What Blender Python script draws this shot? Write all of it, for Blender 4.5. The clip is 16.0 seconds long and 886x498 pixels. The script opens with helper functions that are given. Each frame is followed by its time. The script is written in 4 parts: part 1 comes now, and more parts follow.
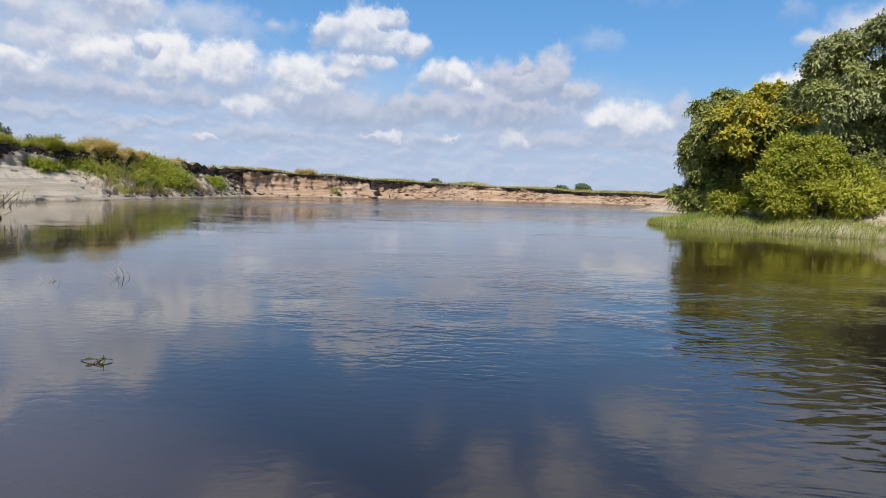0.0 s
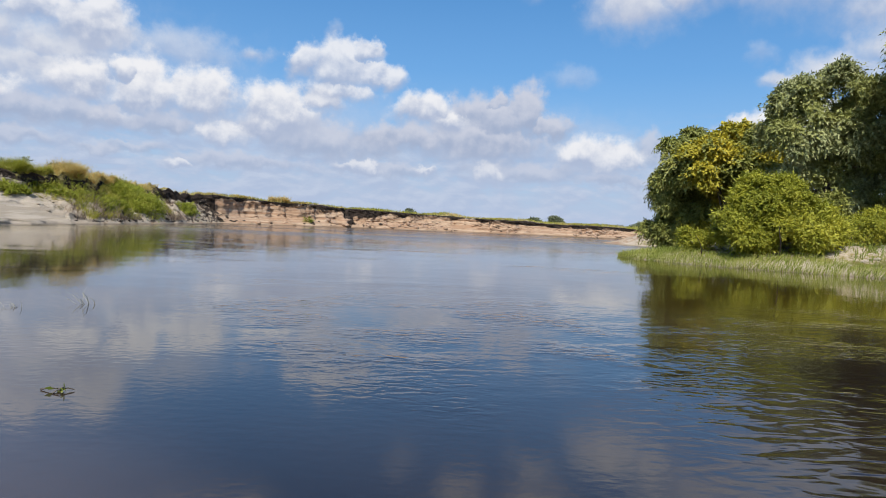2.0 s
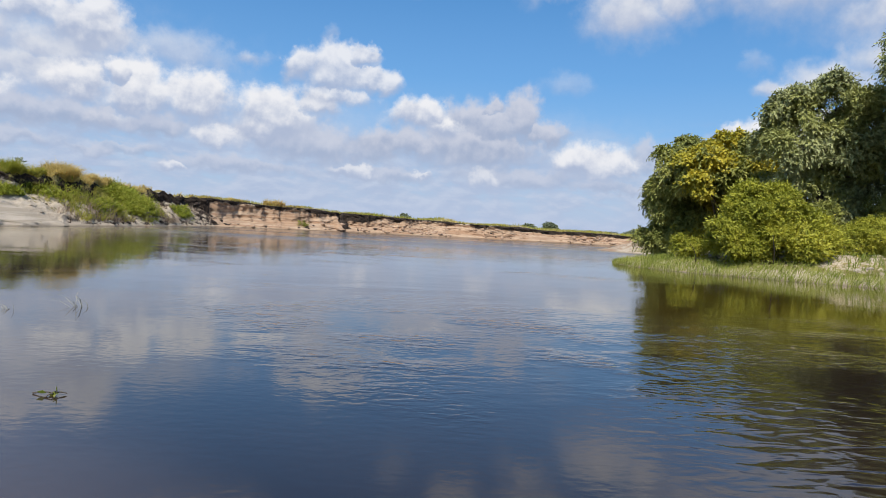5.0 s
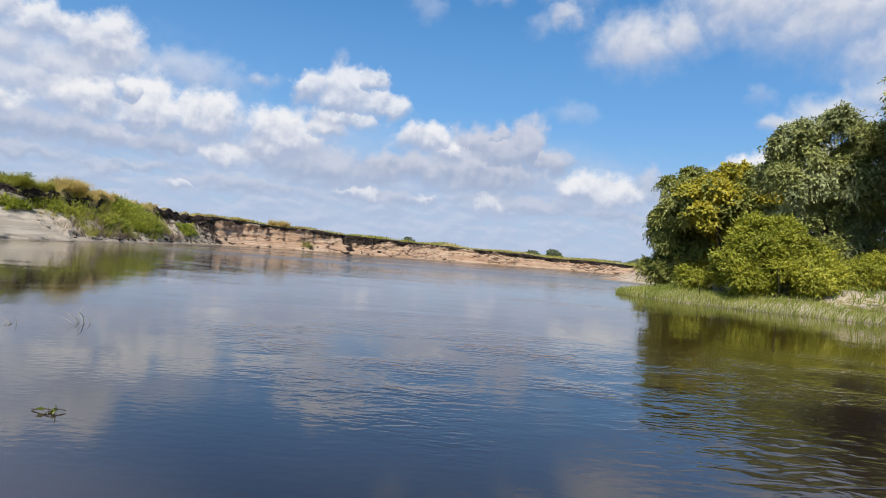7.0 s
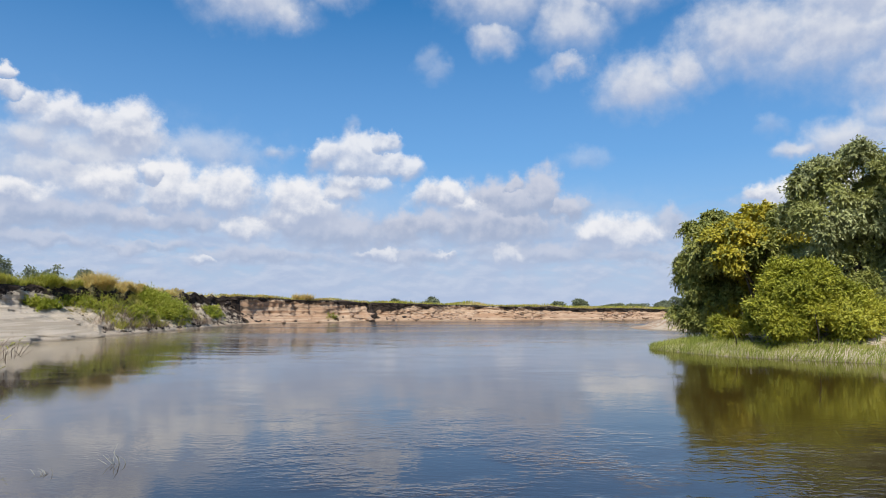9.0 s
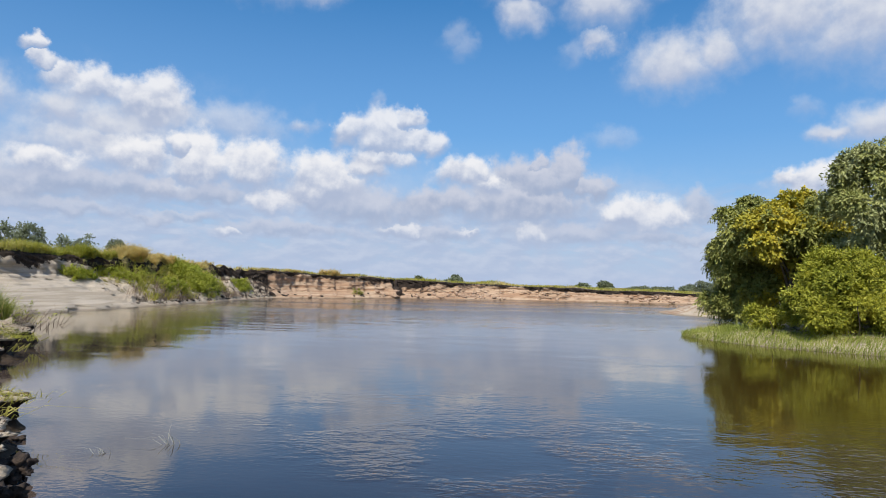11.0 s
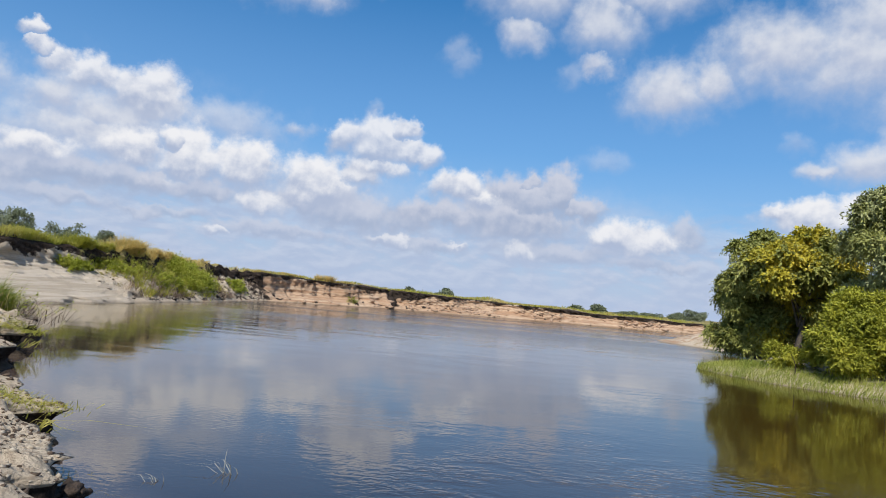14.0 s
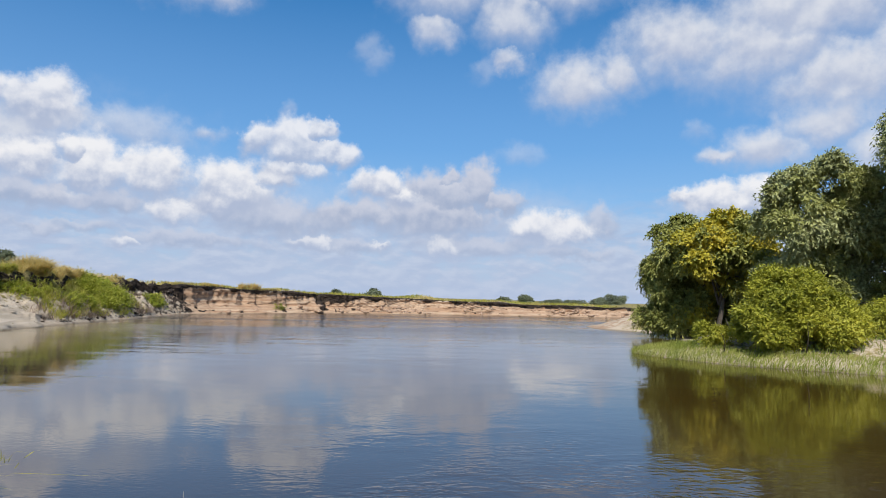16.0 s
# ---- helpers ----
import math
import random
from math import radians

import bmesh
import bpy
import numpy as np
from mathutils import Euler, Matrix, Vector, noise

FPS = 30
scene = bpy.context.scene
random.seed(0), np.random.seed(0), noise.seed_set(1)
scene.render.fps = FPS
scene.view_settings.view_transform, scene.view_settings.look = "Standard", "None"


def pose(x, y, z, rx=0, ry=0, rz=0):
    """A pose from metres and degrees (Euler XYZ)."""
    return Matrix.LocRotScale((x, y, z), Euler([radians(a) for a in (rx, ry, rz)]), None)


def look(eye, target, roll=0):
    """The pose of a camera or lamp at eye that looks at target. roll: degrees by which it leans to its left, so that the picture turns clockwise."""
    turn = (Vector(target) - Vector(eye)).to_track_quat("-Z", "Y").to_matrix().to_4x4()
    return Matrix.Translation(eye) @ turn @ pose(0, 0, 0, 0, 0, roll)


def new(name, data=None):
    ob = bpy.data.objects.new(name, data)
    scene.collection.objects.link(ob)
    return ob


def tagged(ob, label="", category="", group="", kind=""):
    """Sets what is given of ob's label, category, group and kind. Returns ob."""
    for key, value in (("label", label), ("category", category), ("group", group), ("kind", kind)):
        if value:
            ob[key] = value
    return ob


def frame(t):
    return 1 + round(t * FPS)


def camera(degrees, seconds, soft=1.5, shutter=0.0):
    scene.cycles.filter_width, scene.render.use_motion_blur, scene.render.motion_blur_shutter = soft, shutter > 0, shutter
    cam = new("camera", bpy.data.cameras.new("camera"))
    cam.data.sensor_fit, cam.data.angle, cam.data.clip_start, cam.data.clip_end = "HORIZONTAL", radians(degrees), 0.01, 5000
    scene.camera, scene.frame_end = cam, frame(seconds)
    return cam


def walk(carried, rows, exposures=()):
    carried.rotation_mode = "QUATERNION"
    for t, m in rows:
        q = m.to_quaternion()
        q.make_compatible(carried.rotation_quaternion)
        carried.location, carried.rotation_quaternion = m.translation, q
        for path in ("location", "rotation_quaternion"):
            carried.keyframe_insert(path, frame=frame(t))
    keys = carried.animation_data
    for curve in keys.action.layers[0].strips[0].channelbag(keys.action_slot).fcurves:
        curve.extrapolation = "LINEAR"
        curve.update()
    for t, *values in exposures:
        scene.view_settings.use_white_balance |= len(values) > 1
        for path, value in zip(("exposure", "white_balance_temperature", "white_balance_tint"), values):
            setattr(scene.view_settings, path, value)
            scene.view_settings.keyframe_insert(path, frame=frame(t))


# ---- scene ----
cam = camera(68.0, 16.0, 0.9)
# seconds, eye x y z, yaw, pitch, lean to the left
PATH = [
    (0.0, 0.104, -0.062, 0.920, 0.15, -5.09, 1.76),
    (0.5, 0.101, -0.053, 0.921, -0.18, -4.86, 2.08),
    (1.0, 0.104, -0.056, 0.923, -0.58, -4.86, 2.60),
    (1.5, 0.115, -0.072, 0.929, -0.85, -4.13, 2.67),
    (1.8, 0.114, -0.079, 0.930, -1.92, -2.60, 2.80),
    (2.0, 0.114, -0.083, 0.930, -2.07, -2.39, 2.73),
    (2.5, 0.097, -0.058, 0.923, -2.35, -2.32, 3.02),
    (3.0, 0.100, -0.061, 0.924, -2.49, -2.49, 3.24),
    (5.5, 0.092, -0.070, 0.936, -2.57, -1.34, 3.32),
    (6.0, 0.087, -0.071, 0.940, -3.16, -0.41, 4.29),
    (6.5, 0.097, -0.069, 0.938, -2.15, 0.15, 4.47),
    (7.0, 0.089, -0.071, 0.940, -2.09, 0.21, 4.75),
    (7.3, 0.075, -0.087, 0.975, -1.76, 1.78, 4.51),
    (7.5, 0.066, -0.098, 0.999, -2.30, 4.68, 3.22),
    (7.8, 0.065, -0.077, 1.010, -2.75, 7.44, 4.87),
    (8.0, 0.065, -0.063, 1.017, -0.97, 6.68, 4.08),
    (8.3, 0.052, -0.044, 1.186, -0.97, 5.12, 4.91),
    (8.5, 0.044, -0.032, 1.298, -1.42, 6.09, 5.56),
    (8.8, 0.018, -0.013, 1.389, -0.50, 6.17, 1.86),
    (9.0, 0.000, -0.000, 1.450, -0.00, 4.92, 0.15),
    (9.2, 0.008, -0.001, 1.465, -0.35, 2.25, 0.45),
    (11.3, -0.463, 0.118, 1.574, 3.31, 3.27, 2.38),
    (11.5, -0.563, 0.132, 1.576, 5.31, 7.04, 1.85),
    (11.8, -0.642, 0.179, 1.583, 9.04, 4.65, -2.05),
    (12.0, -0.694, 0.211, 1.588, 9.70, 4.20, 0.93),
    (12.3, -0.808, 0.311, 1.577, 7.30, 3.97, 3.06),
    (12.5, -0.884, 0.377, 1.569, 4.84, 1.64, 5.37),
    (12.8, -1.012, 0.495, 1.575, 5.30, 1.75, 6.84),
    (13.0, -1.097, 0.573, 1.579, 8.08, 3.85, 4.98),
    (13.3, -1.162, 0.608, 1.578, 7.92, 7.95, 2.20),
    (13.5, -1.206, 0.631, 1.577, 8.11, 8.00, 3.37),
    (13.8, -1.265, 0.657, 1.597, 4.72, 6.22, 3.15),
    (14.0, -1.304, 0.674, 1.610, 0.95, 4.06, 5.32),
    (14.3, -1.370, 0.734, 1.633, 1.16, 2.74, 5.90),
    (14.5, -1.414, 0.774, 1.648, 1.84, 4.30, 4.59),
    (14.8, -1.459, 0.840, 1.643, 0.97, 6.57, 2.22),
    (15.0, -1.489, 0.884, 1.639, 1.21, 5.01, 2.70),
    (15.3, -1.497, 0.905, 1.649, -2.19, 4.57, 2.08),
    (15.5, -1.503, 0.919, 1.655, -5.94, 4.62, 0.18),
    (15.8, -1.598, 0.983, 1.664, -7.58, 5.32, -0.70),
    (16.0, -1.661, 1.025, 1.670, -5.75, 4.25, 1.63),
]
walk(cam, [(t, pose(x, y, z, 90 + pitch, 0, yaw) @ pose(0, 0, 0, 0, 0, lean)) for t, x, y, z, yaw, pitch, lean in PATH])

# ---- sun, sky and clouds ----
SUN_AZ, SUN_EL = 192.0, 51.0            # degrees clockwise from +y, and above the horizon
SKY = 0.141
scene.view_settings.exposure = 0.0


def link(tree, a, b):
    tree.links.new(a, b)


def node(tree, kind, inputs=None, **props):
    n = tree.nodes.new(kind)
    for k, v in props.items():
        setattr_safe(n, k, v)
    for k, v in (inputs or {}).items():
        if hasattr(v, "is_output"):
            link(tree, v, n.inputs[k])
        else:
            n.inputs[k].default_value = v
    return n


def setattr_safe(n, k, v):
    if k == "op":
        n.operation = v
    elif k == "blend":
        n.blend_type = v
    elif k == "dtype":
        n.data_type = v
    elif k == "clamp":
        n.use_clamp = v
    elif k == "interp":
        n.interpolation_type = v
    elif k == "attr":
        n.attribute_name = v
    elif k == "dims":
        n.noise_dimensions = v
    elif k == "feature":
        n.feature = v


def math_(tree, op, a, b=0.0, c=None, clamp=False):
    ins = {0: a, 1: b}
    if c is not None:
        ins[2] = c
    return node(tree, "ShaderNodeMath", ins, op=op, clamp=clamp).outputs[0]


def vec_(tree, op, a, b=None):
    ins = {0: a}
    if b is not None:
        ins[1] = b
    n = node(tree, "ShaderNodeVectorMath", ins, op=op)
    return n.outputs["Value"] if op in ("LENGTH", "DOT_PRODUCT") else n.outputs["Vector"]


def mix_(tree, fac, a, b):
    n = tree.nodes.new("ShaderNodeMix")
    n.data_type = "RGBA"
    for socket, v in ((n.inputs[0], fac), (n.inputs[6], a), (n.inputs[7], b)):
        if hasattr(v, "is_output"):
            link(tree, v, socket)
        else:
            socket.default_value = v if not isinstance(v, tuple) or len(v) == 4 else (*v, 1)
    return n.outputs[2]


def range_(tree, v, a, b, c=0.0, d=1.0, smooth=True):
    n = node(tree, "ShaderNodeMapRange", {0: v, 1: a, 2: b, 3: c, 4: d}, interp="SMOOTHSTEP" if smooth else "LINEAR")
    return n.outputs[0]


def noise_(tree, vector, scale, detail=4.0, rough=0.55, distort=0.0):
    n = node(tree, "ShaderNodeTexNoise", {"Vector": vector, "Scale": scale, "Detail": detail, "Roughness": rough, "Distortion": distort})
    return n


# cumulus, heap by heap, from the farthest to the nearest: colours, cover, and puffs (azimuth, elevation, half width, height) in degrees
BRIGHT = ((0.42, 0.49, 0.655), (0.88, 0.88, 0.905), 1.20, 0.80, 0.34)
GREY = ((0.37, 0.44, 0.60), (0.60, 0.63, 0.735), 1.2, 0.8, 0.4)
SOFT = ((0.48, 0.54, 0.69), (0.72, 0.745, 0.81), 1.25, 1.1, 0.7)
VEIL = ((0.44, 0.525, 0.71), (0.57, 0.635, 0.775), 1.0, 1.6, 1.6)
HEAPS = [
    # pale veil behind the heaps
    (VEIL, 0.80, ((-31.0, 8.5, 17.0, 5.5), (-12.0, 7.0, 14.0, 3.6), (7.0, 6.5, 12.0, 3.4), (-44.0, 9.0, 14.0, 5.0))),
    # low banks
    (GREY, 0.75, ((-32.0, 4.8, 4.27, 0.67), (-24.8, 4.5, 3.67, 0.54), (-15.2, 4.0, 5.51, 0.67), (-3.2, 4.2, 4.43, 0.69), (8.6, 4.4, 5.78, 0.88), (16.6, 4.1, 4.08, 0.57), (-20.3, 3.5, 1.09, 0.55), (-40.2, 5.5, 3.89, 0.75), (19.4, 6.6, 1.41, 1.39))),
    # far puffs
    (BRIGHT, 0.85, ((5.5, 4.1, 1.18, 1.08), (-5.7, 4.3, 1.86, 0.59), (0.1, 4.4, 1.48, 0.39), (-24.8, 6.8, 1.64, 0.67), (-20.2, 3.5, 0.96, 0.42), (-36.8, 5.5, 2.27, 0.86))),
    # grey shelf
    (GREY, 0.85, ((-9.5, 6.1, 4.09, 1.85), (-13.8, 6.7, 2.81, 0.96), (-4.7, 5.9, 2.46, 1.28), (-21.5, 6.4, 3.01, 0.92), (-27.6, 6.7, 3.51, 1.31), (-32.1, 6.6, 3.21, 1.08), (-34.9, 6.1, 4.71, 1.31), (-29.6, 6.7, 4.7, 1.19))),
    # main heap
    (GREY, 0.97, ((4.7, 6.7, 6.38, 2.26), (-1.2, 6.7, 4.21, 1.48), (5.7, 8.6, 3.69, 2.25), (8.9, 9.5, 1.46, 2.51), (10.6, 8.2, 1.92, 1.16), (6.7, 10.3, 1.08, 0.78))),
    # main head
    (BRIGHT, 0.97, ((0.0, 9.0, 2.39, 1.86), (2.3, 8.3, 1.74, 0.98))),
    # small heap
    (BRIGHT, 0.95, ((15.0, 5.6, 3.32, 2.0), (12.9, 5.6, 1.41, 1.06), (17.3, 5.7, 1.35, 0.94))),
    # ball
    (BRIGHT, 0.95, ((-17.0, 5.9, 2.08, 1.13),)),
    # upper left
    (SOFT, 0.95, ((-29.0, 11.4, 4.98, 1.91), (-32.4, 12.0, 2.5, 1.43), (-29.9, 9.9, 5.15, 2.27), (-25.9, 12.4, 2.84, 1.74))),
    # upper left tops
    (BRIGHT, 0.92, ((-34.3, 16.7, 0.9, 0.7), (-33.6, 15.5, 0.91, 0.87), (-32.5, 14.5, 1.61, 1.21), (-30.5, 14.0, 2.24, 1.66), (-26.5, 13.4, 2.81, 2.16))),
    # far left
    (SOFT, 0.95, ((-38.5, 12.7, 2.55, 2.18), (-41.9, 10.6, 2.59, 1.7), (-46.6, 8.5, 3.97, 2.3), (-40.4, 7.3, 4.6, 1.86), (-47.0, 4.5, 4.47, 1.52))),
    # wispy bank
    (SOFT, 0.60, ((-19.7, 12.3, 3.33, 1.64), (-15.1, 12.7, 1.21, 0.75))),
    # row
    (BRIGHT, 0.97, ((-27.0, 9.0, 2.3, 1.75), (-22.8, 8.7, 2.54, 2.8), (-18.5, 8.6, 2.6, 2.56), (-24.4, 10.3, 0.91, 1.16), (-12.7, 8.1, 3.69, 2.59), (-33.3, 8.0, 2.44, 1.23), (-8.9, 9.3, 1.94, 1.26))),
    # crest
    (BRIGHT, 0.88, ((-10.5, 12.3, 1.55, 1.62), (-7.2, 12.0, 3.25, 2.41), (-4.2, 11.8, 2.24, 1.26), (-7.2, 10.5, 2.95, 1.16), (-5.2, 13.5, 1.09, 1.15))),
    # tree gap
    (BRIGHT, 0.97, ((28.4, 8.3, 3.82, 1.63), (25.8, 8.6, 1.54, 1.02), (31.3, 8.5, 2.44, 1.77))),
    # right low
    (SOFT, 0.93, ((32.2, 12.1, 3.42, 1.65), (28.9, 12.1, 1.7, 0.8), (36.2, 13.5, 3.37, 2.08), (40.1, 11.7, 2.75, 2.01))),
    # right mass
    (SOFT, 0.95, ((17.1, 17.7, 3.3, 2.66), (20.5, 18.6, 2.13, 2.02), (25.7, 20.3, 4.94, 3.22), (32.1, 19.5, 6.12, 3.93), (37.5, 17.0, 5.51, 3.21), (35.4, 21.8, 8.5, 3.14), (42.4, 17.6, 3.94, 4.14))),
    # top
    (SOFT, 0.88, ((-16.6, 24.4, 4.3, 2.45), (-14.0, 23.7, 1.84, 1.54), (-10.6, 26.5, 3.12, 1.99), (4.9, 25.8, 4.7, 3.28), (4.5, 22.5, 2.07, 1.81), (11.2, 23.3, 3.01, 3.05), (16.1, 25.8, 4.15, 2.67), (11.2, 20.1, 1.47, 0.98), (-3.4, 28.5, 8.29, 1.94), (-16.6, 29.8, 7.17, 2.5), (6.8, 30.4, 10.79, 2.87))),
    # wisps
    (SOFT, 0.30, ((-0.9, 20.0, 1.11, 1.19), (12.5, 12.4, 2.0, 0.95), (8.9, 19.2, 0.99, 1.28), (27.2, 14.0, 1.03, 0.86), (-8.0, 15.0, 0.69, 0.85), (-1.4, 20.6, 1.25, 1.13), (-14.0, 13.0, 0.94, 0.47))),
]


def make_world():
    world = bpy.data.worlds.new("sky")
    scene.world = world
    world.use_nodes = True
    t = world.node_tree
    t.nodes.clear()
    sky = t.nodes.new("ShaderNodeTexSky")
    sky.sky_type = "NISHITA"
    sky.sun_disc = False
    sky.sun_elevation, sky.sun_rotation = radians(SUN_EL), radians(SUN_AZ)
    sky.air_density, sky.dust_density, sky.ozone_density = 1.0, 0.6, 2.0
    way = t.nodes.new("ShaderNodeTexCoord").outputs["Generated"]
    xyz = node(t, "ShaderNodeSeparateXYZ", {0: way})
    az = math_(t, "DEGREES", math_(t, "ARCTAN2", xyz.outputs[0], xyz.outputs[1]))
    el = math_(t, "DEGREES", math_(t, "ARCSINE", xyz.outputs[2]))
    # billowing: the heaps' outlines are bent at three scales
    big = node(t, "ShaderNodeSeparateColor", {0: noise_(t, way, 9.0, 3.0, 0.5).outputs["Color"]})
    small = node(t, "ShaderNodeSeparateColor", {0: noise_(t, way, 34.0, 4.0, 0.56).outputs["Color"]})

    def bent(value, k, wide, fine):
        v = math_(t, "ADD", value, math_(t, "MULTIPLY", math_(t, "SUBTRACT", big.outputs[k], 0.5), wide))
        return math_(t, "ADD", v, math_(t, "MULTIPLY", math_(t, "SUBTRACT", small.outputs[k], 0.5), fine))

    px, py = bent(az, 0, 2.2, 2.6), bent(el, 1, 1.4, 2.0)
    grain = noise_(t, way, 55.0, 6.0, 0.62).outputs["Fac"]
    swell = noise_(t, way, 30.0, 4.0, 0.5).outputs["Fac"]
    swell_up = noise_(t, vec_(t, "ADD", way, (-0.005, 0.0, 0.013)), 30.0, 4.0, 0.5).outputs["Fac"]
    relief = math_(t, "MULTIPLY", math_(t, "SUBTRACT", swell, swell_up), 1.7)
    rag = math_(t, "ADD", math_(t, "MULTIPLY", math_(t, "SUBTRACT", grain, 0.5), 0.40), math_(t, "MULTIPLY", math_(t, "SUBTRACT", swell, 0.5), 0.7))

    def heap(under, kind, cover, puffs):
        """One heap over the sky so far: its puffs are lit from above and grey below."""
        best = lit = None
        grey, white, grow, below, above = kind
        for a, e, w, h in puffs:
            w, h = w * grow, h * grow
            dx = math_(t, "MULTIPLY_ADD", px, 1 / w, -a / w)
            dy = math_(t, "MULTIPLY_ADD", py, 1 / h, -e / h)
            dip = math_(t, "MAXIMUM", dy, math_(t, "MULTIPLY", dy, -1.5))
            depth = math_(t, "SUBTRACT", 1.0, math_(t, "SQRT", math_(t, "MULTIPLY_ADD", dx, dx, math_(t, "MULTIPLY", dip, dip))))
            if best is None:
                best, lit = depth, dy
            else:
                nearer = range_(t, math_(t, "SUBTRACT", depth, best), -0.22, 0.22)
                lit = math_(t, "MULTIPLY_ADD", math_(t, "SUBTRACT", dy, lit), nearer, lit)
                best = math_(t, "SMOOTH_MAX", best, depth, 0.12)
        deep = math_(t, "ADD", best, rag)
        edge = range_(t, lit, -0.5, 0.5, below, above)
        alpha = range_(t, math_(t, "DIVIDE", deep, edge), -0.35, 1.0, 0.0, cover)
        bright = range_(t, math_(t, "ADD", lit, relief), -0.42, 0.72)
        return mix_(t, alpha, under, mix_(t, bright, grey, white))

    # the far, thin layers over the horizon
    streak = node(t, "ShaderNodeCombineXYZ", {0: math_(t, "MULTIPLY", az, 0.20), 1: math_(t, "MULTIPLY", el, 0.50), 2: 0.3}).outputs[0]
    layer = noise_(t, streak, 1.5, 6.0, 0.55, 0.1).outputs["Fac"]
    layer_up = noise_(t, vec_(t, "ADD", streak, (-0.05, 0.22, 0)), 1.5, 6.0, 0.55, 0.1).outputs["Fac"]
    low = math_(t, "MULTIPLY", range_(t, layer, 0.22, 0.55), range_(t, math_(t, "ADD", el, math_(t, "MULTIPLY", math_(t, "SUBTRACT", layer, 0.5), 9.0)), 9.5, 4.5))
    # overhead and behind, broken cloud goes on
    high = noise_(t, way, 3.2, 8.0, 0.58).outputs["Fac"]
    behind = math_(t, "MAXIMUM", range_(t, el, 38.0, 46.0), range_(t, math_(t, "ABSOLUTE", az), 48.0, 58.0))
    high = math_(t, "MULTIPLY", range_(t, high, 0.50, 0.60), behind)
    blue = node(t, "ShaderNodeHueSaturation", {"Hue": 0.499, "Saturation": 1.72, "Value": SKY * 0.92, "Color": sky.outputs[0]}).outputs[0]
    haze = mix_(t, range_(t, el, 28.0, 0.0, 0.06, 0.85, False), blue, (0.335, 0.49, 0.79))
    far_cloud = mix_(t, range_(t, math_(t, "SUBTRACT", layer, layer_up), -0.14, 0.20), (0.42, 0.495, 0.675), (0.60, 0.65, 0.775))
    c = mix_(t, math_(t, "MULTIPLY", low, 0.85), haze, far_cloud)
    c = mix_(t, high, c, (0.68, 0.70, 0.74))
    for kind, cover, puffs in HEAPS:
        c = heap(c, kind, cover, puffs)
    # summer haze towards the horizon
    c = mix_(t, range_(t, el, 8.0, 0.0, 0.0, 0.55), c, (0.47, 0.56, 0.74))
    bg = node(t, "ShaderNodeBackground", {0: c, 1: 1.0})
    out = t.nodes.new("ShaderNodeOutputWorld")
    link(t, bg.outputs[0], out.inputs[0])


make_world()
sun_data = bpy.data.lights.new("sun", "SUN")
sun_data.energy, sun_data.angle, sun_data.color = 4.8, radians(0.53), (1.0, 0.95, 0.87)
sun = new("sun", sun_data)
sa, se = radians(SUN_AZ), radians(SUN_EL)
sun.matrix_world = look((math.sin(sa) * math.cos(se) * 300, math.cos(sa) * math.cos(se) * 300, math.sin(se) * 300), (0, 0, 0))


# ---- materials ----
def material(name):
    m = bpy.data.materials.new(name)
    m.use_nodes = True
    t = m.node_tree
    t.nodes.clear()
    out = t.nodes.new("ShaderNodeOutputMaterial")
    return m, t, out


